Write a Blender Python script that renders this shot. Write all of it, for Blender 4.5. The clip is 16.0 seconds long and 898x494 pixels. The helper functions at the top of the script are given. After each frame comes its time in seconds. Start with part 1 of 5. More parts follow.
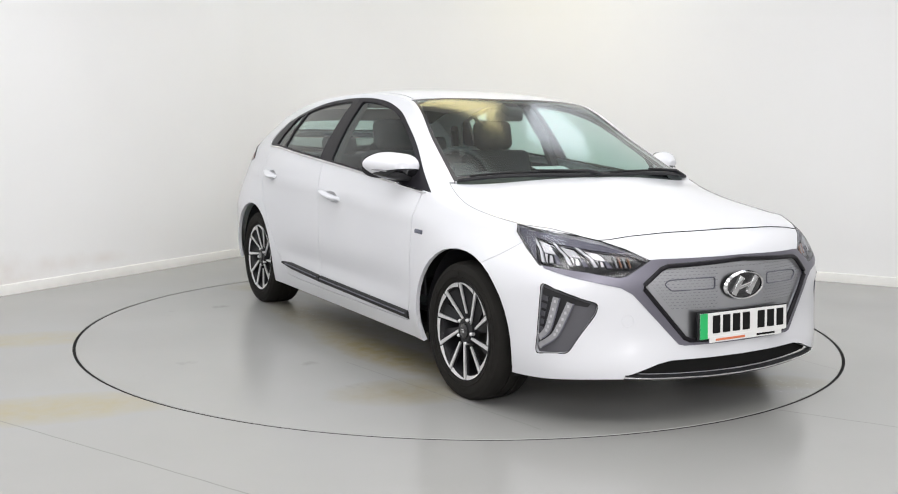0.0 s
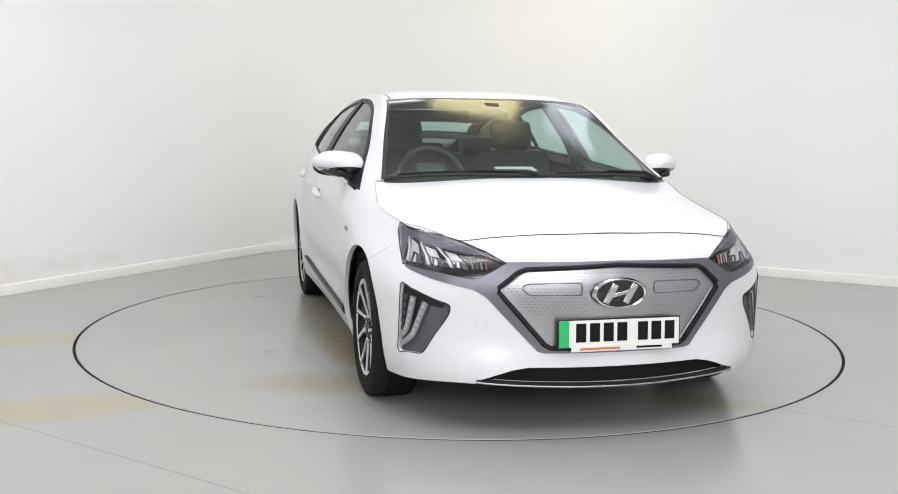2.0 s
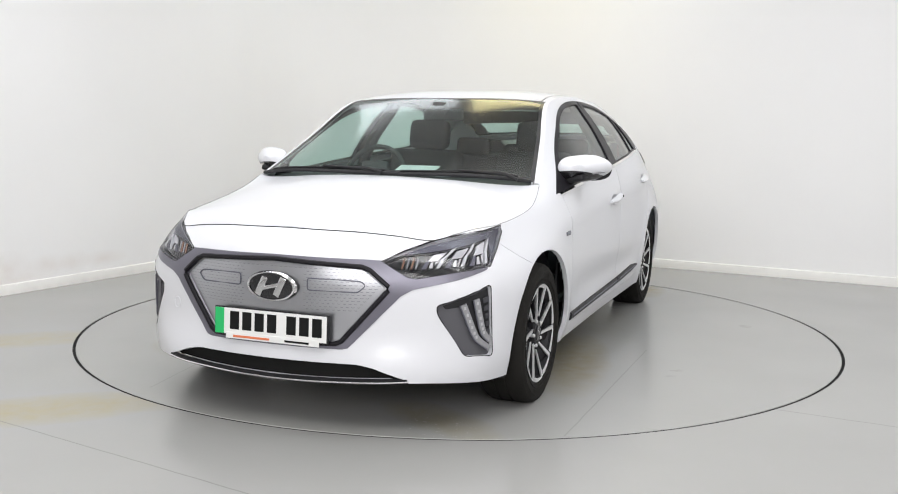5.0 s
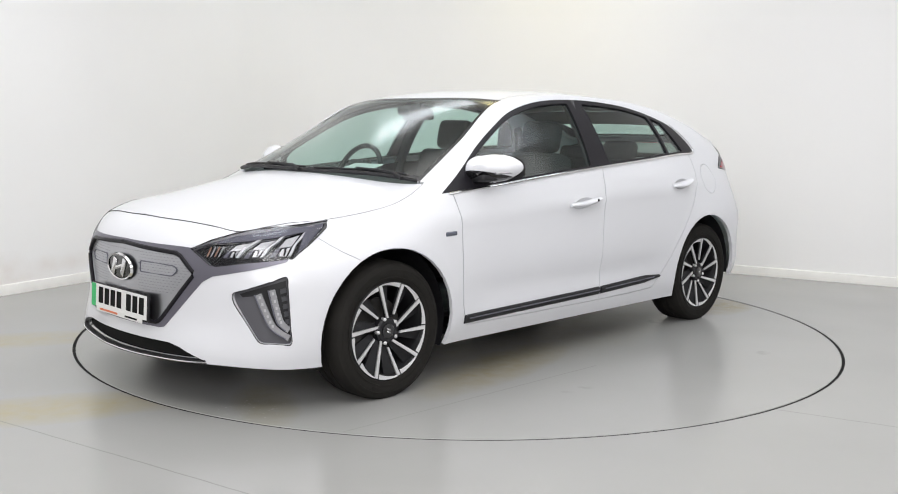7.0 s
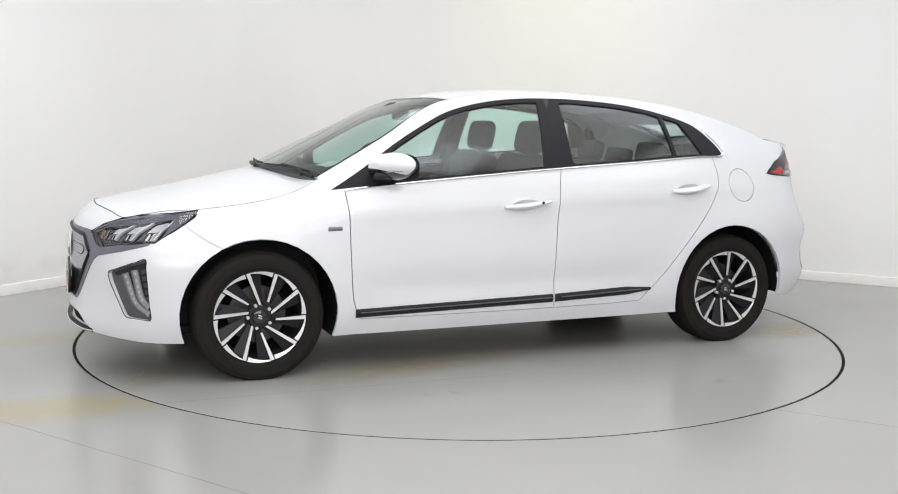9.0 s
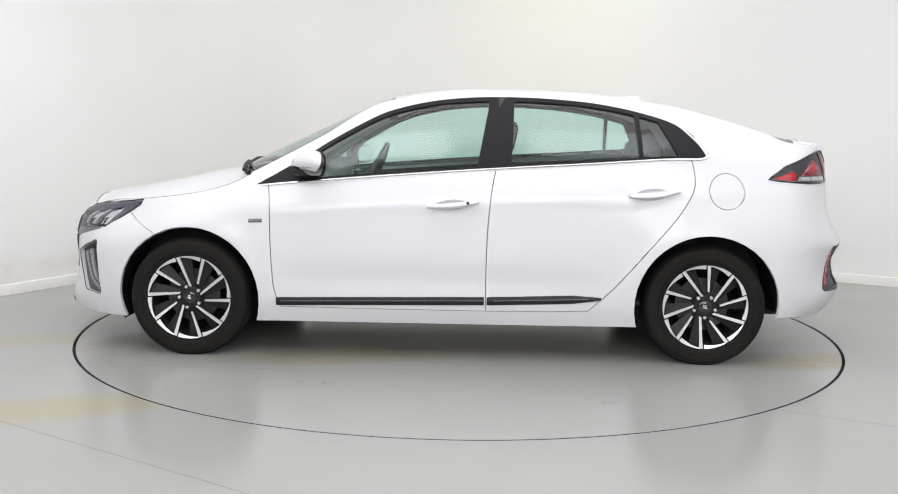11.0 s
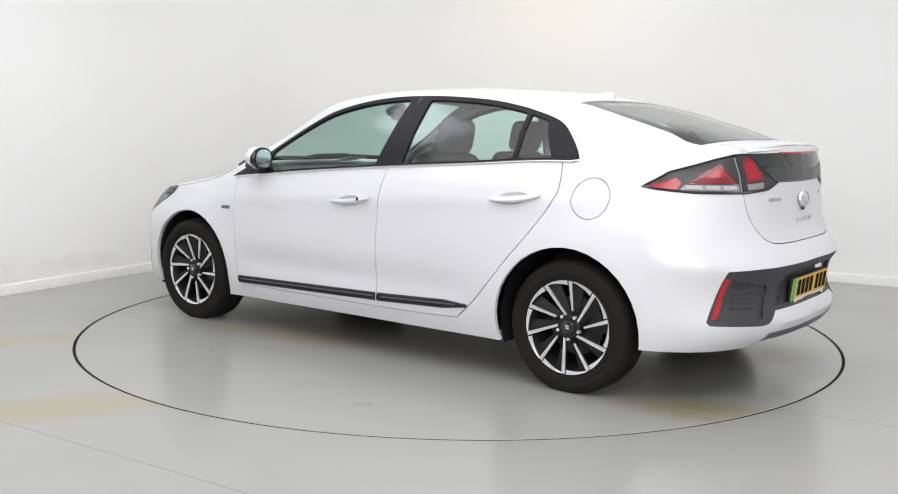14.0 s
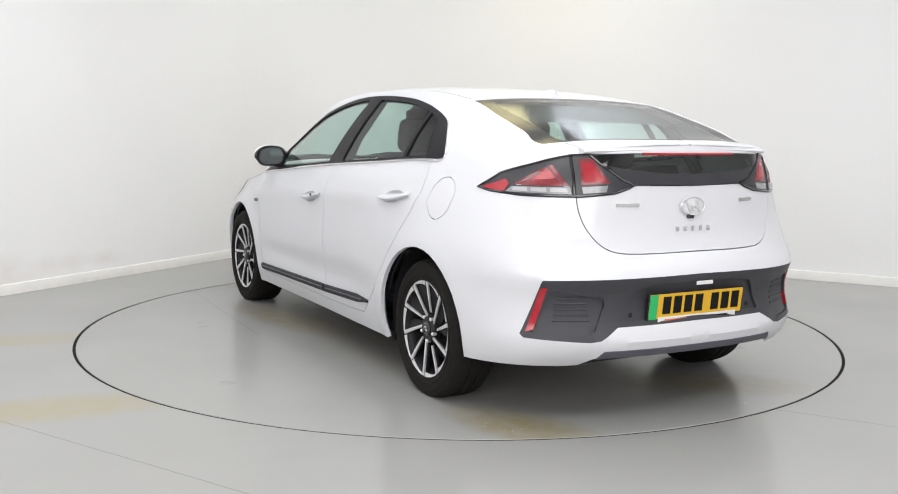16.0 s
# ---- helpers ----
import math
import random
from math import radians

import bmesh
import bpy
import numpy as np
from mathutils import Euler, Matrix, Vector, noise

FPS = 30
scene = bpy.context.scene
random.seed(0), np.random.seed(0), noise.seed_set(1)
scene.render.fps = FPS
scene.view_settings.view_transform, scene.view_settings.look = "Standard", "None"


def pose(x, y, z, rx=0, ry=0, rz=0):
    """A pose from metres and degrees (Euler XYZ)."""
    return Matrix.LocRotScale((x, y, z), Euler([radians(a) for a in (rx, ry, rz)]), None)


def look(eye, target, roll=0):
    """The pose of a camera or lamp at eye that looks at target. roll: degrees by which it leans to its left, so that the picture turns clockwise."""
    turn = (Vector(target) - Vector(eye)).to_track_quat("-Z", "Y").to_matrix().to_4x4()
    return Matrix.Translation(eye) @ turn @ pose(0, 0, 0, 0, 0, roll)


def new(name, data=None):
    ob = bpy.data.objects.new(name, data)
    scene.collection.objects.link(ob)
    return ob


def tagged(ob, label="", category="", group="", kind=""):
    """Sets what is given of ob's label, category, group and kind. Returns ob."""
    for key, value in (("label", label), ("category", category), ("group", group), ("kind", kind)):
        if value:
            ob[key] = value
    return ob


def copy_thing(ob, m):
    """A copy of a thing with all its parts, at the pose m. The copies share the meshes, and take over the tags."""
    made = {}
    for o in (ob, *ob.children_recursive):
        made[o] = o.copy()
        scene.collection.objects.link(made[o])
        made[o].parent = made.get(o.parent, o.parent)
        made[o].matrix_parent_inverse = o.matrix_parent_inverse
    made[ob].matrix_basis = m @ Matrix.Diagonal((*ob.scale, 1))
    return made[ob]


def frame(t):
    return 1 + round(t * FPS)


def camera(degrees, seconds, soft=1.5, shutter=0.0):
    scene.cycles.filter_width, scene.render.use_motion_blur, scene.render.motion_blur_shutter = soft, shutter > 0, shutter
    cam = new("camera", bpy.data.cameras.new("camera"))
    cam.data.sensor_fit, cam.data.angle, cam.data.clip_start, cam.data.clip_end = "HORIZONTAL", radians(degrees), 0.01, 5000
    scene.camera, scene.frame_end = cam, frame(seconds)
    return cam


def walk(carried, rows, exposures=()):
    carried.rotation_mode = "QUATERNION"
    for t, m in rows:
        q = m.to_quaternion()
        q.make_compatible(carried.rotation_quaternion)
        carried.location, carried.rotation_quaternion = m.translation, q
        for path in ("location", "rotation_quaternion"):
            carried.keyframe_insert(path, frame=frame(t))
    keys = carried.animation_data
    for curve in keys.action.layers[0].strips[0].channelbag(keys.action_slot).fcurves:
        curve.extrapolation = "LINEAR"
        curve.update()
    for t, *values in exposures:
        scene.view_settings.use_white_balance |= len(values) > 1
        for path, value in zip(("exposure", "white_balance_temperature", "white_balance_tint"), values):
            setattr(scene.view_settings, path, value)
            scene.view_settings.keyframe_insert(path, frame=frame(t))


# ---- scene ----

# ---------------------------------------------------------------- camera
cam = camera(49.6, 16.0, soft=1.05)
EYE = Vector((0.0, -5.919, 1.2287))
AIM = EYE + Matrix.Rotation(radians(0.59), 3, "Z") @ Vector((0.0, math.cos(radians(7.169)), -math.sin(radians(7.169))))
STAND = look(EYE, AIM, 0.83)
walk(cam, [(0.0, STAND), (16.0, STAND)], exposures=[(0.0, -0.26), (16.0, -0.26)])

# ---------------------------------------------------------------- world and lamps
world = bpy.data.worlds.new("world")
scene.world = world
world.use_nodes = True
world.node_tree.nodes["Background"].inputs["Color"].default_value = (0.9, 0.95, 1.0, 1)
world.node_tree.nodes["Background"].inputs["Strength"].default_value = 0.05


# the room is a rectangle turned on its corner: A runs down one wall, B along the other
CORNER = Vector((-1.30, 4.29, 0.0))
A = Vector((-0.468, -0.884, 0.0)).normalized()
B = Vector((0.884, -0.468, 0.0)).normalized()
ROOM_A, ROOM_B, ROOM_H = 12.5, 10.5, 3.6
ROOM_TURN = math.degrees(math.atan2(B.y, B.x))


def room(a, b, z=0.0):
    return CORNER + A * a + B * b + Vector((0, 0, z))


def unseen_lamp(x, y, z, sx, sy, power, colour=(1.0, 1.0, 1.0), tilt=0.0, spread=180):
    data = bpy.data.lights.new("unseen_lamp", "AREA")
    data.shape, data.size, data.size_y, data.energy, data.color = "RECTANGLE", sx, sy, power, colour
    data.spread = radians(spread)
    ob = new("unseen_lamp", data)
    ob.matrix_world = pose(x, y, z, tilt)
    return ob


unseen_lamp(-0.95, -2.0, 3.5, 1.3, 0.8, 17, (0.90, 0.95, 1.0))
unseen_lamp(1.15, -2.0, 3.5, 1.3, 0.8, 13, (0.90, 0.95, 1.0))
# added fill from overhead, the camera side, right and left; no such fittings seen
unseen_lamp(0.2, -4.2, 3.5, 5.6, 1.2, 118, (1.0, 0.985, 0.980))
unseen_lamp(0.2, -7.2, 2.2, 6.5, 1.7, 205, (1.0, 0.985, 0.985), 77)
unseen_lamp(0.2, -0.9, 3.5, 6.0, 2.4, 84, (1.0, 0.985, 0.980))
unseen_lamp(4.2, -1.6, 3.5, 1.4, 4.0, 32, (0.985, 0.985, 1.0))
unseen_lamp(-3.3, -2.8, 3.5, 1.2, 3.6, 24, (0.985, 0.985, 1.0))
# bluish and yellow lamps, inferred from reflections in the car's windows
unseen_lamp(2.35, 0.1, 3.44, 1.8, 1.0, 9, (0.80, 0.89, 1.0), 0, 150)
unseen_lamp(-2.15, -0.2, 3.44, 1.0, 1.0, 8, (0.80, 0.89, 1.0), 0, 150)
unseen_lamp(0.30, 2.0, 3.42, 0.9, 1.1, 14, (1.0, 0.88, 0.45), 0, 160)
unseen_lamp(1.45, 2.3, 3.42, 0.7, 1.3, 10, (0.84, 0.91, 1.0), 0, 160)
# added fill that brightens the left of the back wall
unseen_lamp(-0.90, 2.4, 3.42, 1.2, 0.8, 14, (0.90, 0.95, 1.0), 0, 160)


# ---------------------------------------------------------------- materials
def material(name):
    m = bpy.data.materials.new(name)
    m.use_nodes = True
    return m, m.node_tree, m.node_tree.nodes["Principled BSDF"]


def plain(name, colour, rough=0.5, metal=0.0, coat=0.0, vary=0.06, scale=6.0, bump=0.0, bump_scale=400.0, spec=0.5):
    """A surface with a slow drift in tone, a drift in gloss and a fine grain."""
    m, tree, p = material(name)
    n, l = tree.nodes, tree.links
    co = n.new("ShaderNodeTexCoord")
    big = n.new("ShaderNodeTexNoise")
    big.inputs["Scale"].default_value, big.inputs["Detail"].default_value = scale, 5
    l.new(co.outputs["Object"], big.inputs["Vector"])
    mix = n.new("ShaderNodeMix")
    mix.data_type = "RGBA"
    mix.inputs["A"].default_value = (*[c * (1 - vary) for c in colour], 1)
    mix.inputs["B"].default_value = (*[min(1, c * (1 + vary)) for c in colour], 1)
    l.new(big.outputs["Fac"], mix.inputs["Factor"])
    l.new(mix.outputs["Result"], p.inputs["Base Color"])
    gloss = n.new("ShaderNodeMapRange")
    gloss.interpolation_type = "SMOOTHERSTEP"
    gloss.inputs["To Min"].default_value, gloss.inputs["To Max"].default_value = rough * 0.85, min(1, rough * 1.15)
    l.new(big.outputs["Fac"], gloss.inputs["Value"])
    l.new(gloss.outputs["Result"], p.inputs["Roughness"])
    p.inputs["Metallic"].default_value = metal
    p.inputs["Specular IOR Level"].default_value = spec
    p.inputs["Coat Weight"].default_value = coat
    p.inputs["Coat Roughness"].default_value = 0.04
    if bump:
        fine = n.new("ShaderNodeTexNoise")
        fine.inputs["Scale"].default_value, fine.inputs["Detail"].default_value = bump_scale, 3
        l.new(co.outputs["Object"], fine.inputs["Vector"])
        b = n.new("ShaderNodeBump")
        b.inputs["Strength"].default_value, b.inputs["Distance"].default_value = bump, 0.002
        l.new(fine.outputs["Fac"], b.inputs["Height"])
        l.new(b.outputs["Normal"], p.inputs["Normal"])
    return m


def pane(name, tint, gloss=1.0, rough=0.04):
    """A thin pane: tinted where it lets light through, mirror-like by Fresnel."""
    m, tree, p = material(name)
    n, l = tree.nodes, tree.links
    n.remove(p)
    clear, shiny, mix, lw = n.new("ShaderNodeBsdfTransparent"), n.new("ShaderNodeBsdfGlossy"), n.new("ShaderNodeMixShader"), n.new("ShaderNodeLayerWeight")
    clear.inputs["Color"].default_value = (*tint, 1)
    shiny.inputs["Roughness"].default_value = rough
    shiny.inputs["Color"].default_value = (gloss, gloss, gloss, 1)
    lw.inputs["Blend"].default_value = 0.5
    power, scale = n.new("ShaderNodeMath"), n.new("ShaderNodeMath")
    power.operation, scale.operation = "POWER", "MULTIPLY_ADD"
    power.inputs[1].default_value = 5.0
    scale.inputs[1].default_value, scale.inputs[2].default_value = 0.90, 0.060
    l.new(lw.outputs["Facing"], power.inputs[0])
    l.new(power.outputs[0], scale.inputs[0])
    l.new(scale.outputs[0], mix.inputs["Fac"])
    l.new(clear.outputs["BSDF"], mix.inputs[1])
    l.new(shiny.outputs["BSDF"], mix.inputs[2])
    l.new(mix.outputs["Shader"], n["Material Output"].inputs["Surface"])
    return m


PAINT = plain("white_paint", (0.665, 0.672, 0.705), 0.36, coat=0.5, vary=0.01, scale=2.0)
WALL = plain("white_wall_paint", (0.865, 0.862, 0.862), 0.75, vary=0.03, scale=1.1, bump=0.12, bump_scale=60)


def scuffed(m, marks):
    """Faint rusty marks on a wall paint: (x, y, z, width, height)."""
    n, l, p = m.node_tree.nodes, m.node_tree.links, m.node_tree.nodes["Principled BSDF"]
    co, tex = n.new("ShaderNodeTexCoord"), n.new("ShaderNodeTexNoise")
    tex.inputs["Scale"].default_value, tex.inputs["Detail"].default_value = 9.0, 5
    l.new(co.outputs["Object"], tex.inputs["Vector"])
    colour = p.inputs["Base Color"].links[0].from_socket
    for x, y, z, wide, high in marks:
        shift, size, fall, mul, mix = n.new("ShaderNodeVectorMath"), n.new("ShaderNodeVectorMath"), n.new("ShaderNodeMapRange"), n.new("ShaderNodeMath"), n.new("ShaderNodeMix")
        shift.operation, size.operation, mul.operation, mix.data_type = "MULTIPLY_ADD", "LENGTH", "MULTIPLY", "RGBA"
        shift.inputs[1].default_value, shift.inputs[2].default_value = (1 / wide, 1 / wide, 1 / high), (-x / wide, -y / wide, -z / high)
        fall.inputs["From Min"].default_value, fall.inputs["From Max"].default_value, fall.inputs["To Min"].default_value, fall.inputs["To Max"].default_value = 0.0, 1.0, 0.40, 0.0
        l.new(co.outputs["Object"], shift.inputs[0])
        l.new(shift.outputs["Vector"], size.inputs[0])
        l.new(size.outputs["Value"], fall.inputs["Value"])
        l.new(fall.outputs["Result"], mul.inputs[0])
        l.new(tex.outputs["Fac"], mul.inputs[1])
        l.new(mul.outputs[0], mix.inputs["Factor"])
        l.new(colour, mix.inputs["A"])
        mix.inputs["B"].default_value = (0.62, 0.50, 0.42, 1)
        colour = mix.outputs["Result"]
    l.new(colour, p.inputs["Base Color"])


scuffed(WALL, [(-3.00, 1.08, 0.16, 0.22, 0.10), (-3.16, 0.79, 0.18, 0.20, 0.14), (-3.12, 0.84, 0.09, 0.25, 0.06), (-2.89, 1.29, 0.17, 0.16, 0.09), (-2.76, 1.53, 0.16, 0.25, 0.07)])
SKIRT = plain("skirting_paint", (0.82, 0.81, 0.785), 0.5, vary=0.09, scale=4)
CEIL = plain("ceiling_paint", (0.78, 0.78, 0.775), 0.85, vary=0.04, scale=1.5)


def floor_paint(name, stains_and_tints, lines, blots=0.0, rust=(0.27, 0.225, 0.12), flecks=()):
    """Worn grey floor paint: rust-coloured smears and broad tints (x, y, length, width, turn, strength), fine joints
    (x0, y0, x1, y1, strength), damp blots, pale dried flecks (x, y, radius).
    """
    m, tree, p = material(name)
    n, l = tree.nodes, tree.links
    co = n.new("ShaderNodeTexCoord")

    def noise_of(scale, detail=5):
        t = n.new("ShaderNodeTexNoise")
        t.inputs["Scale"].default_value, t.inputs["Detail"].default_value = scale, detail
        l.new(co.outputs["Object"], t.inputs["Vector"])
        return t

    def math_of(op, a, b=0.0, c=0.0):
        t = n.new("ShaderNodeMath")
        t.operation = op
        for k, v in enumerate((a, b, c)):
            if isinstance(v, (int, float)):
                t.inputs[k].default_value = v
            else:
                l.new(v, t.inputs[k])
        return t.outputs[0]

    def blend(fac, a, b):
        t = n.new("ShaderNodeMix")
        t.data_type = "RGBA"
        l.new(fac, t.inputs["Factor"])
        for key, v in (("A", a), ("B", b)):
            if isinstance(v, tuple):
                t.inputs[key].default_value = (*v, 1)
            else:
                l.new(v, t.inputs[key])
        return t.outputs["Result"]

    slow, mid, fine, patchy, crumbs = noise_of(0.7, 2), noise_of(5), noise_of(60, 3), noise_of(13, 4), noise_of(38, 2)
    colour = blend(slow.outputs["Fac"], (0.305, 0.304, 0.297), (0.35, 0.348, 0.34))
    colour = blend(math_of("MULTIPLY", mid.outputs["Fac"], 0.25), colour, (0.29, 0.288, 0.28))
    sep = n.new("ShaderNodeSeparateXYZ")
    l.new(co.outputs["Object"], sep.inputs[0])
    wob = math_of("MULTIPLY", math_of("SUBTRACT", mid.outputs["Fac"], 0.5), 0.5)
    for x, y, long, wide, turn, strength in stains_and_tints:
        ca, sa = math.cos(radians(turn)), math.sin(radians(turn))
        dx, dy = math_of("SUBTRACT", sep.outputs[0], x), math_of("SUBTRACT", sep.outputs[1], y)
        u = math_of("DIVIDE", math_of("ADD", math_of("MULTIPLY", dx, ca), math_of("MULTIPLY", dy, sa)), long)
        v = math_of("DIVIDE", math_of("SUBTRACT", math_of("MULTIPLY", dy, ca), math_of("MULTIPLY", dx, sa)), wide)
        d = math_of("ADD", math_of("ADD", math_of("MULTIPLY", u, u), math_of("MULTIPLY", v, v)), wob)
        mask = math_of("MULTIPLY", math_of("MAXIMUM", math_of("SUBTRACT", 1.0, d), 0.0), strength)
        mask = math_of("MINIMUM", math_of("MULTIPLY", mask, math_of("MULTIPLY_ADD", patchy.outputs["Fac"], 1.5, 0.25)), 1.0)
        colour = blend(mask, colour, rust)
    for x, y, r in flecks:
        dx, dy = math_of("SUBTRACT", sep.outputs[0], x), math_of("SUBTRACT", sep.outputs[1], y)
        near = math_of("LESS_THAN", math_of("ADD", math_of("MULTIPLY", dx, dx), math_of("MULTIPLY", dy, dy)), r * r)
        colour = blend(math_of("MULTIPLY", math_of("MULTIPLY", near, math_of("GREATER_THAN", crumbs.outputs["Fac"], 0.66)), 0.35), colour, (0.52, 0.52, 0.50))
    specks = n.new("ShaderNodeTexVoronoi")
    specks.inputs["Scale"].default_value = 1.7
    l.new(co.outputs["Object"], specks.inputs["Vector"])
    colour = blend(math_of("MULTIPLY", math_of("LESS_THAN", specks.outputs["Distance"], 0.017), 0.7), colour, (0.07, 0.068, 0.06))
    for x0, y0, x1, y1, strength in lines:
        ln = math.hypot(x1 - x0, y1 - y0)
        ux, uy = (x1 - x0) / ln, (y1 - y0) / ln
        dx, dy = math_of("SUBTRACT", sep.outputs[0], x0), math_of("SUBTRACT", sep.outputs[1], y0)
        off = math_of("ABSOLUTE", math_of("ADD", math_of("SUBTRACT", math_of("MULTIPLY", dy, ux), math_of("MULTIPLY", dx, uy)), math_of("MULTIPLY", wob, 0.02)))
        along = math_of("ADD", math_of("MULTIPLY", dx, ux), math_of("MULTIPLY", dy, uy))
        held = math_of("LESS_THAN", math_of("ABSOLUTE", math_of("SUBTRACT", along, ln / 2)), ln / 2)
        mask = math_of("MULTIPLY", math_of("MULTIPLY", math_of("LESS_THAN", off, 0.0035), held), strength)
        colour = blend(mask, colour, (0.13, 0.13, 0.125))
    gloss = n.new("ShaderNodeMapRange")
    gloss.interpolation_type = "SMOOTHERSTEP"
    gloss.inputs["From Min"].default_value, gloss.inputs["From Max"].default_value = 0.15, 0.85
    gloss.inputs["To Min"].default_value, gloss.inputs["To Max"].default_value = 0.19, 0.262
    l.new(slow.outputs["Fac"], gloss.inputs["Value"])
    rough = gloss.outputs["Result"]
    if blots:
        damp = noise_of(2.2, 6)
        wet = math_of("MULTIPLY", math_of("MINIMUM", math_of("MAXIMUM", math_of("MULTIPLY", math_of("SUBTRACT", damp.outputs["Fac"], blots), 14.0), 0.0), 1.0), 0.35)
        colour = blend(wet, colour, (0.13, 0.128, 0.12))
        rough = math_of("MULTIPLY", rough, math_of("SUBTRACT", 1.0, wet))
    l.new(colour, p.inputs["Base Color"])
    l.new(rough, p.inputs["Roughness"])
    b = n.new("ShaderNodeBump")
    b.inputs["Strength"].default_value, b.inputs["Distance"].default_value = 0.05, 0.002
    l.new(fine.outputs["Fac"], b.inputs["Height"])
    l.new(b.outputs["Normal"], p.inputs["Normal"])
    return m


FLOOR = floor_paint("grey_floor_paint", [(-2.45, -0.62, 0.75, 0.22, 20, 0.45), (-1.80, -1.93, 0.80, 0.24, 22, 0.62), (-3.3, -1.2, 1.0, 0.5, 20, 0.3)],
                    [(-4.2, -0.63, 0.5, -3.56, 0.38), (1.42, -1.73, 3.9, -3.03, 0.38)], rust=(0.34, 0.29, 0.155))
# the fifth entry is a broad brown darkening centred under the car
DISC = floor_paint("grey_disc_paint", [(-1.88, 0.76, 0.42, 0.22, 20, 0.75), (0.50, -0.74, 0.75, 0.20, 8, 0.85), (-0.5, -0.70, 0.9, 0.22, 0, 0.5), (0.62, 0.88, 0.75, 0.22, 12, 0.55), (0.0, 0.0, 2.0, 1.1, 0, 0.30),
                                       (-1.75, -0.45, 0.5, 0.25, 60, 0.5), (1.85, 0.62, 0.4, 0.16, 60, 0.4), (1.2, -0.95, 0.45, 0.25, 80, 0.5)],
                   [(0.2, 1.20, 1.86, 1.17, 0.22), (0.55, -1.01, 1.95, -0.78, 0.2)], 0.66,
                   flecks=((-1.75, -0.57, 0.10), (-2.04, -0.30, 0.10), (1.95, 0.66, 0.16), (-0.80, -0.72, 0.14), (-1.88, 0.85, 0.10)))
# near-black for painted shade in gaps and recesses, and for black print
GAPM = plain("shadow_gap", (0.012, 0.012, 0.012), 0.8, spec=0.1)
RUBBER = plain("tyre_rubber", (0.0135, 0.0125, 0.0112), 0.8, spec=0.18, vary=0.5, scale=7, bump=0.3, bump_scale=250)
BLACK = plain("black_plastic", (0.015, 0.015, 0.017), 0.5, spec=0.3, vary=0.15, scale=20, bump=0.15, bump_scale=700)
GLOSSBLACK = plain("gloss_black", (0.012, 0.012, 0.014), 0.12, coat=0.5)
FRIT = plain("glass_edge_black", (0.012, 0.012, 0.014), 0.23)
GREYTRIM = plain("grey_bumper_plastic", (0.052, 0.052, 0.060), 0.5, spec=0.35, vary=0.1, scale=9, bump=0.15, bump_scale=600)
SURROUND = plain("window_surround_black", (0.014, 0.013, 0.016), 0.38, spec=0.14, vary=0.1, scale=15)
SATIN = plain("satin_grey_metal", (0.125, 0.125, 0.155), 0.48, metal=0.35, vary=0.06)
GRILLE = plain("silver_grille", (0.47, 0.475, 0.50), 0.33, metal=1.0, vary=0.06)
GRILLEDARK = plain("grille_relief_grey", (0.25, 0.255, 0.275), 0.36, metal=0.9, vary=0.06)
DARKCHROME = plain("dark_satin_chrome", (0.175, 0.170, 0.205), 0.36, metal=0.7, vary=0.05)
SMOKED = plain("smoked_panel", (0.028, 0.028, 0.034), 0.35, coat=0.1, vary=0.1)
INSERT = plain("grey_moulded_plastic", (0.085, 0.084, 0.095), 0.45, spec=0.4, vary=0.08, scale=9, bump=0.12, bump_scale=600)
CHROME = plain("chrome", (0.75, 0.75, 0.76), 0.12, metal=1.0)
ALLOY = plain("machined_alloy", (0.74, 0.74, 0.75), 0.35, metal=0.65, vary=0.12, scale=30)
ALLOYDARK = plain("dark_alloy", (0.017, 0.017, 0.019), 0.42, metal=0.1, spec=0.25, vary=0.15, scale=30)
CLOTH = plain("black_cloth", (0.022, 0.022, 0.024), 0.9, vary=0.2, scale=40, bump=0.12, bump_scale=220)
CABIN = plain("cabin_plastic", (0.030, 0.030, 0.032), 0.6, vary=0.12, scale=12, bump=0.08, bump_scale=220)
HEADLINING = plain("headlining", (0.35, 0.34, 0.32), 0.95, vary=0.06, scale=20)
LAMPRED = plain("red_lamp_lens", (0.36, 0.012, 0.024), 0.18, coat=0.25, vary=0.2, scale=40)
LAMPDEEP = plain("deep_red_lamp_lens", (0.21, 0.014, 0.023), 0.2, coat=0.35, vary=0.3, scale=50)
REFLECT = plain("lamp_reflector", (0.72, 0.72, 0.735), 0.22, metal=0.35, vary=0.15, scale=40)
LAMPSTRIP = plain("frosted_light_strip", (0.27, 0.27, 0.285), 0.2, coat=0.4, vary=0.2, scale=60)
LIGHTCELL = plain("light_cell", (0.42, 0.42, 0.44), 0.22, coat=0.3)
LAMPCLEAR = plain("clear_lamp_lens", (0.27, 0.27, 0.285), 0.15, coat=0.6, vary=0.2, scale=60)
GUIDE = plain("white_light_guide", (0.66, 0.67, 0.69), 0.22, coat=0.4, vary=0.1, scale=60)
AMBER = plain("amber_lamp", (0.25, 0.12, 0.07), 0.22, coat=0.5)
PLATEWHITE = plain("plate_white", (0.75, 0.75, 0.74), 0.35)
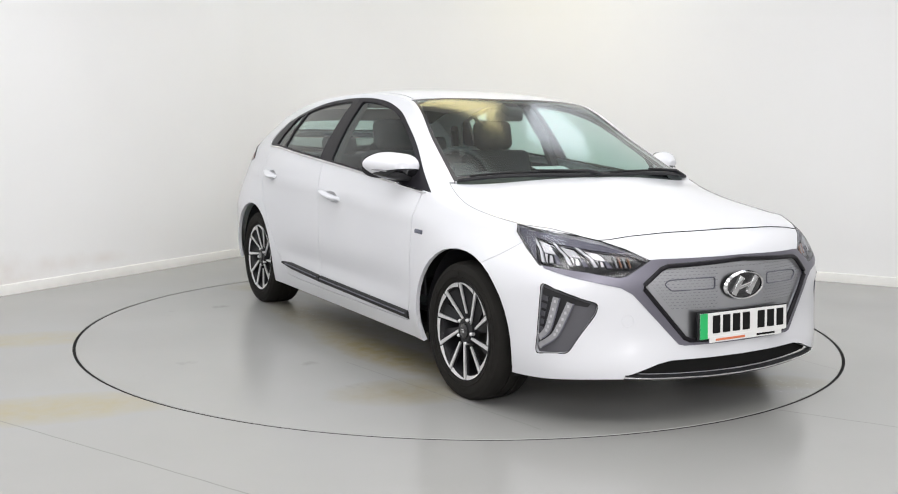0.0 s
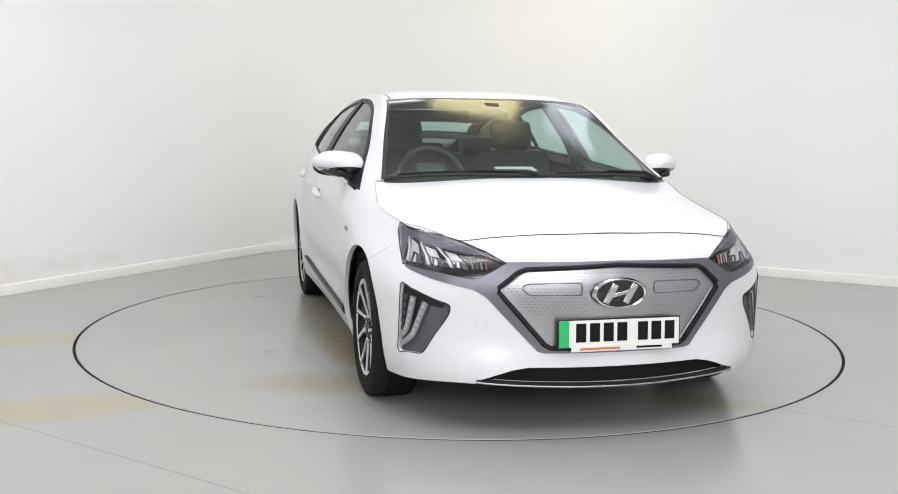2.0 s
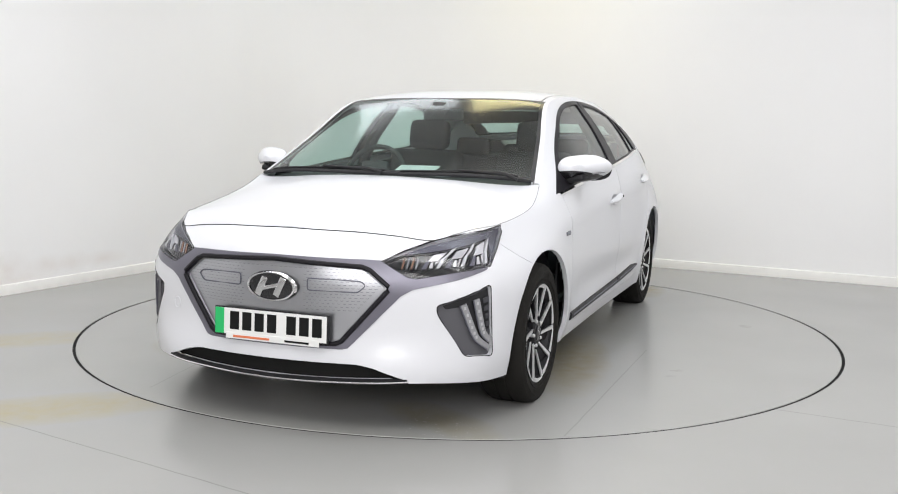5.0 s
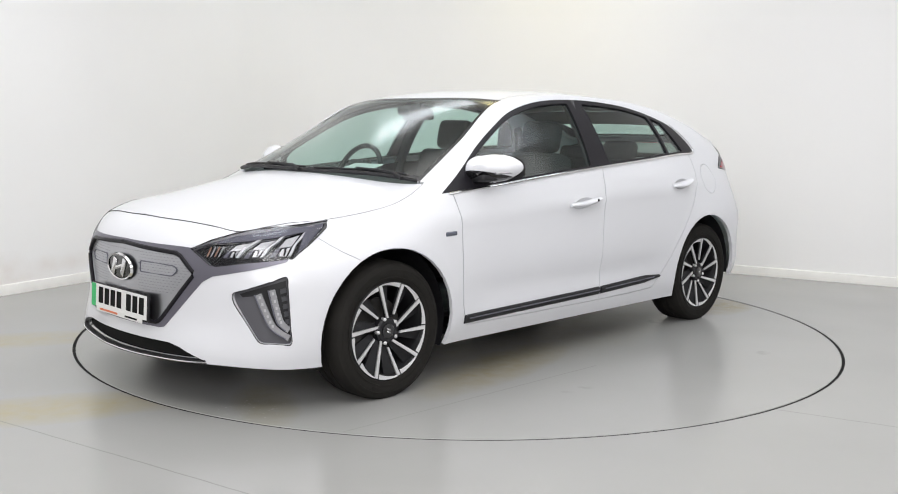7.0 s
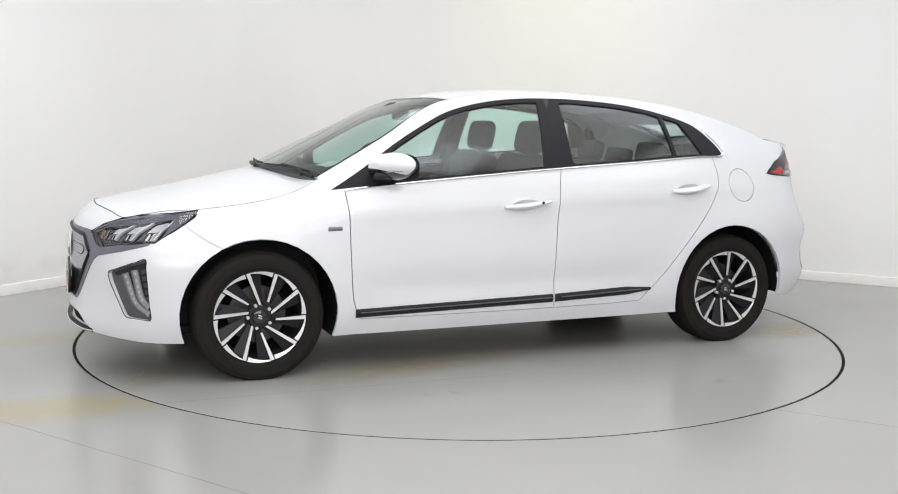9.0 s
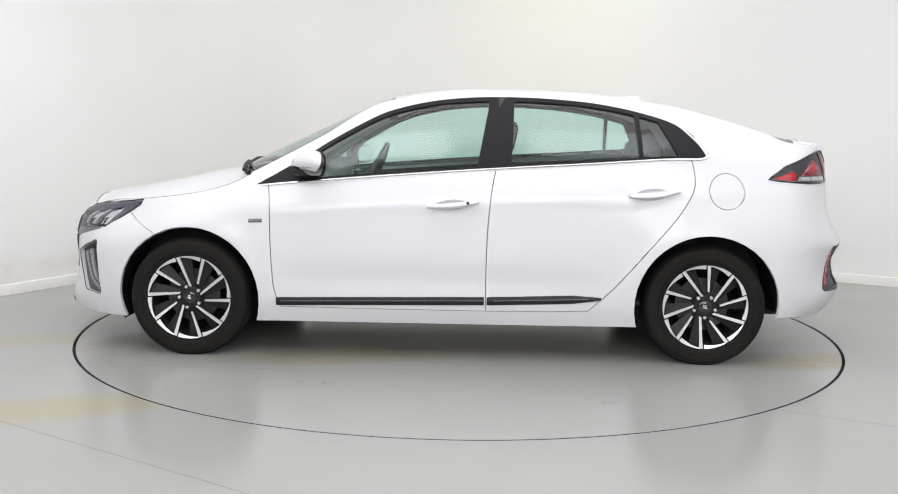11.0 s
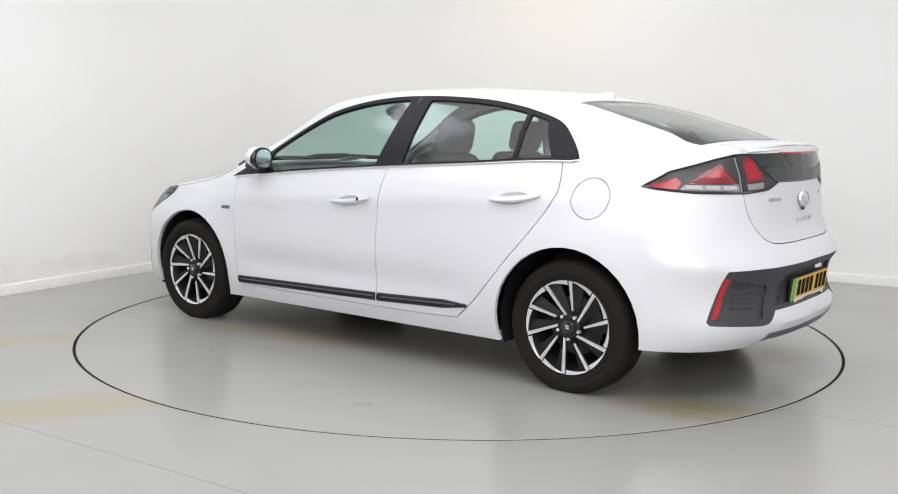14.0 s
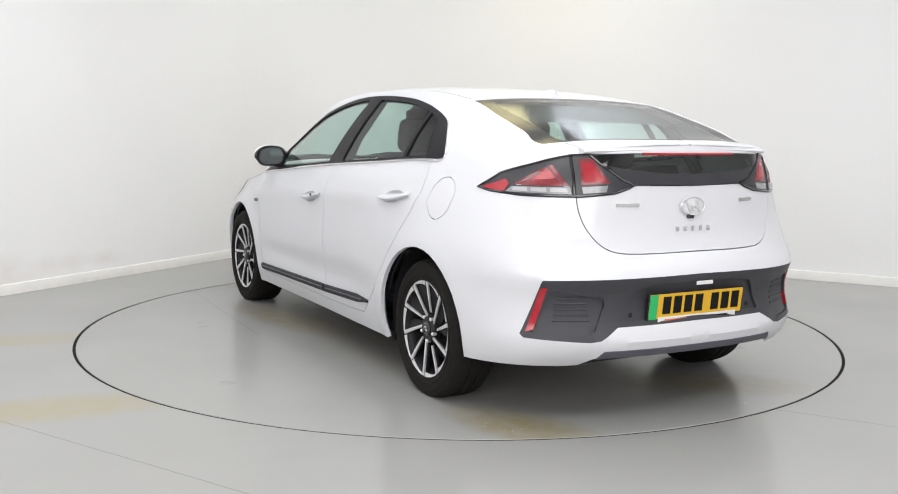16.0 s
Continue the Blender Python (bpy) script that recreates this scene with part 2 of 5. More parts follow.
PLATEYELLOW = plain("plate_yellow", (0.72, 0.42, 0.02), 0.35)
PLATEGREEN = plain("plate_green", (0.02, 0.45, 0.13), 0.35)
ORANGE = plain("orange_print", (0.65, 0.18, 0.08), 0.5)
BLUEB = plain("blue_badge", (0.15, 0.16, 0.20), 0.22, metal=0.6)
TAILGLASS = pane("dark_rear_glass", (0.30, 0.34, 0.32))
SCREEN = pane("windscreen_glass", (0.69, 0.83, 0.79), rough=0.15)
SIDEGLASS = pane("side_glass", (0.70, 0.865, 0.825), rough=0.11)
LENS = pane("lamp_cover", (0.86, 0.86, 0.88), 0.45, 0.08)
MIRROR = plain("mirror_glass", (0.80, 0.86, 0.87), 0.08, metal=1.0, vary=0.0)


# ---------------------------------------------------------------- building helpers
def part(name, bm, mat, parent=None, label="", smooth=True):
    me = bpy.data.meshes.new(name)
    bmesh.ops.recalc_face_normals(bm, faces=bm.faces[:]) if not smooth else None
    bm.to_mesh(me)
    bm.free()
    me.materials.append(mat)
    if smooth:
        me.polygons.foreach_set("use_smooth", [True] * len(me.polygons))
        me.set_sharp_from_angle(angle=radians(32))
    ob = new(name, me)
    ob.parent = parent
    return tagged(ob, label) if label else ob


def thing(name, label, category, group="", kind=""):
    return tagged(new(name), label, category, group, kind)


def curve(*table):
    """A smooth curve through a short table of (x, value), x rising, with no overshoot."""
    xs, ys = np.array([p[0] for p in table], float), np.array([p[1] for p in table], float)
    h = np.diff(xs)
    d = np.diff(ys) / h
    m = np.zeros_like(xs)
    m[0], m[-1] = d[0], d[-1]
    for i in range(1, len(xs) - 1):
        if d[i - 1] * d[i] > 0:
            w1, w2 = 2 * h[i] + h[i - 1], h[i] + 2 * h[i - 1]
            m[i] = (w1 + w2) / (w1 / d[i - 1] + w2 / d[i])

    def f(x):
        x = min(max(x, xs[0]), xs[-1])
        i = min(int(np.searchsorted(xs, x, side="right")) - 1, len(h) - 1)
        t = (x - xs[i]) / h[i]
        return float((1 + 2 * t) * (1 - t) ** 2 * ys[i] + t * (1 - t) ** 2 * h[i] * m[i] + t * t * (3 - 2 * t) * ys[i + 1] + t * t * (t - 1) * h[i] * m[i + 1])
    return f


def spline(points, n=6, closed=False):
    """Catmull-Rom through points of any dimension."""
    p = [np.array(q, float) for q in points]
    k = len(p)
    out = []
    for i in range(k if closed else k - 1):
        a = p[(i - 1) % k] if closed or i else 2 * p[0] - p[1]
        b, c = p[i], p[(i + 1) % k]
        d = p[(i + 2) % k] if closed or i + 2 < k else 2 * p[-1] - p[-2]
        for j in range(n):
            t = j / n
            out.append(tuple(0.5 * (2 * b + (c - a) * t + (2 * a - 5 * b + 4 * c - d) * t * t + (3 * b - a - 3 * c + d) * t ** 3)))
    if not closed:
        out.append(tuple(p[-1]))
    return out


def rounded(points, r=0.02, n=4):
    """A closed outline with its corners rounded off."""
    out = []
    k = len(points)
    for i in range(k):
        p0, p1, p2 = (Vector(points[j % k]) for j in (i - 1, i, i + 1))
        a, b = (p0 - p1), (p2 - p1)
        q = min(r, a.length * 0.45, b.length * 0.45)
        a, b = p1 + a.normalized() * q, p1 + b.normalized() * q
        for j in range(n + 1):
            t = j / n
            out.append(tuple((1 - t) ** 2 * a + 2 * t * (1 - t) * p1 + t * t * b))
    return out


def inside(x, y, poly):
    hit, j = False, len(poly) - 1
    for i in range(len(poly)):
        (xi, yi), (xj, yj) = poly[i], poly[j]
        if (yi > y) != (yj > y) and x < (xj - xi) * (y - yi) / (yj - yi) + xi:
            hit = not hit
        j = i
    return hit


def dense(line, step):
    out = [tuple(line[0])]
    for a, b in zip(line, line[1:]):
        a, b = Vector(a), Vector(b)
        n = max(1, int((b - a).length / step + 0.5))
        out += [tuple(a.lerp(b, k / n)) for k in range(1, n + 1)]
    return out


def strip(line, width):
    """A thin closed band round a line."""
    left, right = [], []
    for i, p in enumerate(line):
        a, b = Vector(line[max(0, i - 1)]), Vector(line[min(len(line) - 1, i + 1)])
        d = (b - a).normalized()
        nrm = Vector((-d.y, d.x)) * width / 2
        left.append(tuple(Vector(p) + nrm))
        right.append(tuple(Vector(p) - nrm))
    return left + right[::-1]


def cut_sheet(bounds, regions, step, where, within=None):
    """Cuts a flat domain along the outlines of regions [(name, outline)] and returns, for each name, its triangles as a bmesh
    carried on to the surface by where(u, v). The first region that holds a triangle gets it."""
    from mathutils.geometry import delaunay_2d_cdt
    u0, v0, u1, v1 = bounds
    verts, edges = [], []
    for name, poly in regions:
        line = dense(list(poly) + [poly[0]], step)[:-1]
        k = len(verts)
        verts += [Vector(p[:2]) for p in line]
        edges += [(k + i, k + (i + 1) % len(line)) for i in range(len(line))]
    nu, nv = max(2, int((u1 - u0) / step)), max(2, int((v1 - v0) / step))
    for i in range(nu + 1):
        for j in range(nv + 1):
            verts.append(Vector((u0 + (u1 - u0) * (i + 0.5 * (j % 2)) / (nu + 0.5), v0 + (v1 - v0) * j / nv)))
    co, _, faces, _, _, _ = delaunay_2d_cdt(verts, edges, [], 0, 1e-5)
    boxes = []
    for name, poly in regions:
        xs, ys = [p[0] for p in poly], [p[1] for p in poly]
        boxes.append((name, poly, min(xs), max(xs), min(ys), max(ys)))
    sheets, used = {}, {}
    for f in faces:
        cx, cy = sum(co[i].x for i in f) / 3, sum(co[i].y for i in f) / 3
        if within and not inside(cx, cy, within):
            continue
        for name, poly, x0, x1, y0, y1 in boxes:
            if x0 <= cx <= x1 and y0 <= cy <= y1 and inside(cx, cy, poly):
                if name not in sheets:
                    sheets[name], used[name] = bmesh.new(), {}
                bm, m = sheets[name], used[name]
                for i in f:
                    if i not in m:
                        m[i] = bm.verts.new(where(co[i].x, co[i].y))
                try:
                    bm.faces.new([m[i] for i in f])
                except ValueError:
                    pass
                break
    for bm in sheets.values():
        bm.normal_update()
    return sheets


def flange(bm, depth, push=0.0):
    """Turns the open edges of a sheet inwards, so that it reads as a shell with thickness; push moves the sheet along its normals."""
    bm.normal_update()
    normals = {v: v.normal.copy() for v in bm.verts}
    if push:
        for v, nrm in normals.items():
            middle = abs(v.co.y) < 0.0004
            v.co += nrm * push
            if middle:
                v.co.y = 0.0
    rim = [e for e in bm.edges if e.is_boundary]
    twin = {}
    rim = [e for e in rim if max(abs(v.co.y) for v in e.verts) > 0.0015]
    for e in rim:
        for v in e.verts:
            if v not in twin:
                twin[v] = bm.verts.new(v.co - normals[v] * depth)
    for e in rim:
        loop = e.link_loops[0]
        a, b = loop.vert, loop.link_loop_next.vert
        bm.faces.new((b, a, twin[a], twin[b]))
    return bm


def mirrored(bm, join=True):
    """bm with its mirror image across y = 0 (join), or the mirror image alone."""
    other = bm.copy() if not join else bm
    geom = other.verts[:] + other.edges[:] + other.faces[:]
    if join:
        made = bmesh.ops.duplicate(other, geom=geom)["geom"]
        vs = [g for g in made if isinstance(g, bmesh.types.BMVert)]
        fs = [g for g in made if isinstance(g, bmesh.types.BMFace)]
    else:
        vs, fs = other.verts[:], other.faces[:]
    for v in vs:
        v.co.y = -v.co.y
    bmesh.ops.reverse_faces(other, faces=fs)
    if join:
        bmesh.ops.remove_doubles(other, verts=[v for v in other.verts if abs(v.co.y) < 0.002], dist=0.0008)
    return other


def box_mesh(sx, sy, sz, bevel=0.0, seg=2, m=None, bm=None):
    own = bmesh.new()
    bmesh.ops.create_cube(own, size=1, matrix=Matrix.Diagonal((sx, sy, sz, 1)))
    if bevel:
        bmesh.ops.bevel(own, geom=own.edges[:], offset=bevel, segments=seg, affect="EDGES", profile=0.5)
    if m is not None:
        own.transform(m)
    return merge(bm, own)


def merge(bm, own):
    if bm is None:
        return own
    me = bpy.data.meshes.new("tmp")
    own.to_mesh(me)
    own.free()
    bm.from_mesh(me)
    bpy.data.meshes.remove(me)
    return bm


def lathe(profile, n=64, axis="y"):
    """Spins a profile of (radius, across) about the y axis."""
    bm = bmesh.new()
    rings = []
    for r, a in profile:
        rings.append([bm.verts.new((r * math.cos(2 * math.pi * k / n), a, r * math.sin(2 * math.pi * k / n))) for k in range(n)])
    for p, q in zip(rings, rings[1:]):
        for k in range(n):
            bm.faces.new((p[k], p[(k + 1) % n], q[(k + 1) % n], q[k]))
    bmesh.ops.recalc_face_normals(bm, faces=bm.faces[:])
    return bm


def tube(points, r, n=8, bm=None, closed=False):
    bm = bm or bmesh.new()
    pts = [Vector(p) for p in points]
    rings = []
    for i, p in enumerate(pts):
        a = pts[i - 1] if i or closed else pts[0]
        b = pts[(i + 1) % len(pts)] if i + 1 < len(pts) or closed else pts[-1]
        d = (b - a).normalized()
        s = d.cross(Vector((0, 0, 1)))
        if s.length < 0.05:
            s = d.cross(Vector((0, 1, 0)))
        s.normalize()
        w = s.cross(d)
        rr = r(i / max(1, len(pts) - 1)) if callable(r) else r
        rings.append([bm.verts.new(p + (s * math.cos(2 * math.pi * k / n) + w * math.sin(2 * math.pi * k / n)) * rr) for k in range(n)])
    pairs = list(zip(rings, rings[1:])) + ([(rings[-1], rings[0])] if closed else [])
    for p, q in pairs:
        for k in range(n):
            bm.faces.new((p[k], p[(k + 1) % n], q[(k + 1) % n], q[k]))
    if not closed:
        bm.faces.new(rings[0][::-1])
        bm.faces.new(rings[-1])
    return bm


# ---------------------------------------------------------------- the room
def wall_run():
    """The inside line of the walls, with the seen corner swept round in a curve."""
    r = 1.25
    pts = [room(ROOM_A, 0), room(r, 0)]
    for k in range(1, 25):
        t = k / 24 * math.pi / 2
        pts.append(room(r - r * math.sin(t), r - r * math.cos(t)))
    pts += [room(0, ROOM_B)]
    return pts


def wall_mesh(pts, z0, z1, thick, bulge=0.0):
    """An upright band along pts, thick to its outer side; with bulge the top edge is eased over."""
    bm = bmesh.new()
    cols = []
    for i, p in enumerate(pts):
        a, b = pts[max(0, i - 1)], pts[min(len(pts) - 1, i + 1)]
        d = (b - a).normalized()
        out = Vector((-d.y, d.x, 0))
        prof = [(0, z0), (0, z1 - bulge), (bulge * 0.35, z1 - bulge * 0.3), (bulge, z1), (thick, z1), (thick, z0)] if bulge else [(0, z0), (0, z1), (thick, z1), (thick, z0)]
        cols.append([bm.verts.new(p + out * o + Vector((0, 0, z))) for o, z in prof])
    n = len(cols[0])
    for p, q in zip(cols, cols[1:]):
        for k in range(n):
            bm.faces.new((p[k], q[k], q[(k + 1) % n], p[(k + 1) % n]))
    bm.faces.new(cols[0])
    bm.faces.new(cols[-1][::-1])
    bmesh.ops.recalc_face_normals(bm, faces=bm.faces[:])
    return bm


RUN = wall_run()
tagged(part("wall_studio", wall_mesh(RUN, 0, ROOM_H, 0.2), WALL), "white painted studio wall swept round its corner", "wall", kind="structure")
tagged(part("wall_back", wall_mesh([room(0, ROOM_B), room(ROOM_A, ROOM_B)], 0, ROOM_H, 0.2), WALL), "white painted studio wall", "wall", kind="structure")
tagged(part("wall_side", wall_mesh([room(ROOM_A, ROOM_B), room(ROOM_A, 0)], 0, ROOM_H, 0.2), WALL), "white painted studio wall", "wall", kind="structure")
inner = [p + (CORNER + A * 6 + B * 5 - p).normalized() * 0.022 for p in RUN]
tagged(part("baseboard", wall_mesh(inner, 0.0, 0.075, 0.021, 0.012), SKIRT), "low white skirting board along the studio wall", "baseboard", kind="structure")
bm = box_mesh(ROOM_B + 0.4, ROOM_A + 0.4, 0.2)
bm.transform(Matrix.Translation(room(ROOM_A / 2, ROOM_B / 2, ROOM_H + 0.1)) @ pose(0, 0, 0, 0, 0, ROOM_TURN))
tagged(part("ceiling", bm, CEIL, smooth=False), "grey painted studio ceiling", "ceiling", kind="structure")

RING_R = 2.2294
RING_GAP = 0.016


def floor_mesh():
    """The floor slab with a round opening for the turntable."""
    bm = bmesh.new()
    n = 160
    hole = [bm.verts.new((RING_R * math.cos(2 * math.pi * k / n), RING_R * math.sin(2 * math.pi * k / n), 0)) for k in range(n)]
    low = [bm.verts.new((v.co.x, v.co.y, -0.12)) for v in hole]
    far = []
    for k in range(n):
        d = Vector((math.cos(2 * math.pi * k / n), math.sin(2 * math.pi * k / n), 0))
        far.append(bm.verts.new(d * 14))
    for k in range(n):
        j = (k + 1) % n
        bm.faces.new((hole[k], far[k], far[j], hole[j]))
        bm.faces.new((hole[k], hole[j], low[j], low[k]))
    bm.faces.new(low)
    return bm


tagged(part("floor", floor_mesh(), FLOOR, smooth=False), "smooth grey painted concrete studio floor", "floor", kind="structure")
turntable = thing("turntable", "round grey floor turntable flush with the floor, carrying the car", "turntable")
n = 160
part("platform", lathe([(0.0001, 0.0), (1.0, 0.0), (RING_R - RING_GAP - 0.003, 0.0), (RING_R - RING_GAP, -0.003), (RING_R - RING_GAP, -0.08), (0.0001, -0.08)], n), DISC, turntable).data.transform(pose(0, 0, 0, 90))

# dark ring just below floor level paints the shade of the gap
part("gap_shade_ring", lathe([(RING_R - RING_GAP, -0.0025), (RING_R - 0.0005, -0.0025)], n), GAPM, turntable, "dark gap round the turntable").data.transform(pose(0, 0, 0, 90))

# ---------------------------------------------------------------- the car's surfaces
# plan outline of the body at bumper height, from the middle of the nose round to the middle of the tail
PLAN = spline([(2.185, 0.0), (2.172, 0.2), (2.125, 0.4), (2.045, 0.6), (1.95, 0.745), (1.82, 0.84), (1.62, 0.882), (1.35, 0.906), (0.9, 0.908), (0.3, 0.907),
               (-0.3, 0.907), (-0.9, 0.908), (-1.35, 0.908), (-1.68, 0.885), (-1.88, 0.83), (-2.045, 0.695), (-2.155, 0.485), (-2.2, 0.24), (-2.21, 0.0)], 12)
PLAN = np.array(PLAN)
LEN = np.concatenate([[0], np.cumsum(np.hypot(*np.diff(PLAN, axis=0).T))])
TOTAL = float(LEN[-1])
TAN = np.gradient(PLAN, LEN, axis=0)


def s_of_x(x):
    return float(np.interp(-x, -PLAN[:, 0], LEN))


def s_front(y):
    k = 60
    return float(np.interp(y, PLAN[:k, 1], LEN[:k]))


def s_rear(y):
    k = len(PLAN) - 60
    return float(np.interp(-y, -PLAN[k:, 1], LEN[k:]))


# how far the skin stands in from the plan outline, by height: nose and tail
NOSE = curve((0.16, 0.03), (0.20, -0.008), (0.235, -0.015), (0.28, -0.010), (0.34, -0.004), (0.42, 0.0), (0.60, 0.004), (0.68, 0.018), (0.74, 0.05), (0.79, 0.11), (0.82, 0.17), (0.9, 0.3))
TAIL = curve((0.2, 0.16), (0.27, 0.07), (0.32, 0.02), (0.38, 0.0), (0.43, 0.03), (0.50, 0.045), (0.57, 0.03), (0.625, 0.0), (0.66, 0.014), (0.69, 0.034), (0.73, 0.06), (0.82, 0.085), (0.95, 0.095), (1.05, 0.105), (1.15, 0.12), (1.2, 0.18))
# the body side, by length: belt and roof edge heights and half-widths
BELT_Z = curve((-2.2, 1.00), (-1.6, 1.06), (-1.25, 1.066), (-0.73, 1.036), (-0.15, 0.998), (0.45, 0.950), (0.8, 0.918), (0.97, 0.90), (1.3, 0.83), (1.7, 0.765), (2.1, 0.74))
BELT_Y = curve((-2.2, 0.76), (-1.7, 0.752), (-1.25, 0.785), (-0.73, 0.832), (-0.15, 0.858), (0.45, 0.866), (0.9, 0.850), (1.3, 0.828), (1.7, 0.806), (2.1, 0.78))
EDGE_Z = curve((-2.2, 1.12), (-2.0, 1.145), (-1.8, 1.19), (-1.5, 1.265), (-1.2, 1.338), (-0.75, 1.390), (-0.25, 1.405), (0.05, 1.391), (0.32, 1.352), (0.7, 1.14), (0.95, 1.003), (1.05, 0.950), (1.15, 0.902), (1.3, 0.86), (1.65, 0.815), (1.85, 0.80), (2.1, 0.79))
EDGE_Y = curve((-2.2, 0.6), (-1.9, 0.62), (-1.5, 0.60), (-1.2, 0.575), (-0.75, 0.575), (-0.25, 0.58), (0.05, 0.582), (0.32, 0.600), (0.7, 0.688), (0.95, 0.745), (1.05, 0.768), (1.15, 0.785), (1.3, 0.80), (1.65, 0.79), (1.85, 0.76), (2.1, 0.7))
BASE_Y = curve((-2.2, 0.83), (-1.6, 0.86), (-1.0, 0.862), (0.0, 0.850), (1.0, 0.858), (1.7, 0.86), (2.2, 0.83))


def side_in(x, z):
    """How far the side stands in from the plan outline."""
    full = float(np.interp(-x, -PLAN[:, 0], PLAN[:, 1]))
    ref = 0.907
    zb, yb, ze, ye = BELT_Z(x), BELT_Y(x), EDGE_Z(x), EDGE_Y(x)
    if z > zb:
        t = (z - zb) / max(0.02, ze - zb)
        y = yb + (ye - yb) * t + 0.020 * math.sin(math.pi * min(max(t, 0), 1)) * min(1, max(0, (ze - zb) * 4))
        return ref - y
    z0 = 0.18
    rear = min(1.0, max(0.0, (-0.55 - x) / 0.9))
    rear = rear * rear * (3 - 2 * rear)
    tab = ((z0, ref - BASE_Y(x)), (0.28, 0.018), (0.40, 0.004), (0.50, 0.0), (0.25 + (zb - 0.12) / 2, 0.001 + 0.012 * rear), (zb - 0.12, max(0.006, (ref - yb) * (0.22 + 0.40 * rear))), (zb, ref - yb))
    zs = [p[0] for p in tab]
    if z <= zs[0]:
        return tab[0][1] + (zs[0] - z) * 0.6
    i = max(k for k in range(len(tab) - 1) if zs[k] <= z)
    t = (z - zs[i]) / (zs[i + 1] - zs[i])
    slope = []
    for k in (i, i + 1):
        a, b = tab[max(0, k - 1)], tab[min(len(tab) - 1, k + 1)]
        slope.append((b[1] - a[1]) / (b[0] - a[0]) * (zs[i + 1] - zs[i]))
    return (2 * t ** 3 - 3 * t * t + 1) * tab[i][1] + (t ** 3 - 2 * t * t + t) * slope[0] + (3 * t * t - 2 * t ** 3) * tab[i + 1][1] + (t ** 3 - t * t) * slope[1]


def swell(x, z):
    """Lips round the wheel openings and the crease that runs along the doors."""
    out = 0.0
    for wx in (1.35, -1.35):
        d = math.hypot(x - wx, z - 0.31)
        out += 0.008 * math.exp(-((d - 0.39) / 0.05) ** 2)
    crease = 0.80 + (0.6 - x) * 0.045
    out += 0.008 * math.exp(-((z - crease) / 0.022) ** 2) * min(1, max(0, (1.3 - x) * 2)) * min(1, max(0, (x + 2.0) * 2))
    low = 0.42
    out -= 0.014 * math.exp(-((z - low) / 0.07) ** 2) * min(1, max(0, (0.95 - x) * 4)) * min(1, max(0, (x + 0.9) * 4))
    return out


def skin(s, z):
    """The wrap-round skin at the way s along the plan and the height z."""
    s = min(max(s, 0.0), TOTAL)
    x, y = (float(np.interp(s, LEN, PLAN[:, k])) for k in (0, 1))
    tx, ty = (float(np.interp(s, LEN, TAN[:, k])) for k in (0, 1))
    q = math.hypot(tx, ty)
    nx, ny = ty / q, -tx / q
    w = nx * nx
    end = NOSE(z) if nx > 0 else TAIL(z)
    if nx > 0 and z < 0.42:
        low = min(1.0, (0.42 - z) / 0.16)
        end -= 0.026 * math.exp(-((y - 0.50) / 0.16) ** 2) * low * low * (3 - 2 * low)
    d = w * end + (1 - w) * (side_in(x, z) - swell(x, z))
    px, py = x - nx * d, y - ny * d
    if s <= 1e-6 or s >= TOTAL - 1e-6:
        py = 0.0
    return Vector((px, max(0.0, py), z))


# upper rim of the skin by way along the plan: hood edge, screen pillar, roof edge, deck
def rim_z(s):
    x = float(np.interp(s, LEN, PLAN[:, 0]))
    y = float(np.interp(s, LEN, PLAN[:, 1]))
    if x > 1.65:
        return NOSE_RIM(y)
    if x < -1.9:
        return TAIL_RIM(y)
    return EDGE_Z(x)


NOSE_RIM = curve((0.0, 0.803), (0.3, 0.798), (0.5, 0.785), (0.64, 0.770), (0.74, 0.789), (0.84, 0.806), (0.885, 0.815))
TAIL_RIM = curve((0.0, 1.155), (0.5, 1.148), (0.7, 1.145), (0.835, 1.165))
RIM = [(s, rim_z(s)) for s in np.linspace(0, TOTAL, 260)]
RIM3 = [skin(s, z) for s, z in RIM]
_rx = np.array([p.x for p in RIM3])
_order = np.argsort(_rx)
RIM_X, RIM_Y, RIM_Z = _rx[_order], np.array([p.y for p in RIM3])[_order], np.array([p.z for p in RIM3])[_order]
ROOF_Z = curve((-2.1, 1.155), (-1.97, 1.17), (-1.8, 1.205), (-1.5, 1.283), (-1.2, 1.360), (-0.75, 1.422), (-0.3, 1.438), (0.0, 1.430), (0.3, 1.388), (0.45, 1.335), (0.7, 1.225), (0.95, 1.108), (1.2, 0.980))
HOOD_Z = curve((0.9, 1.01), (1.19, 0.980), (1.3, 0.959), (1.6, 0.893), (1.85, 0.842), (2.0, 0.815), (2.1, 0.803))


def top(x, v, centre, bow=2.3):
    """The top skin at length x and v of its half-width, with the given middle line."""
    ye, ze = float(np.interp(x, RIM_X, RIM_Y)), float(np.interp(x, RIM_X, RIM_Z))
    a = abs(v)
    return Vector((x, ye * v, ze + (centre(x) - ze) * (1 - a ** bow)))

# ---------------------------------------------------------------- the car
car = thing("car", "white five-door electric hatchback car standing on the turntable", "car")


def P(x, z):
    return (s_of_x(x), z)


def F(y, z):
    return (s_front(y), z)


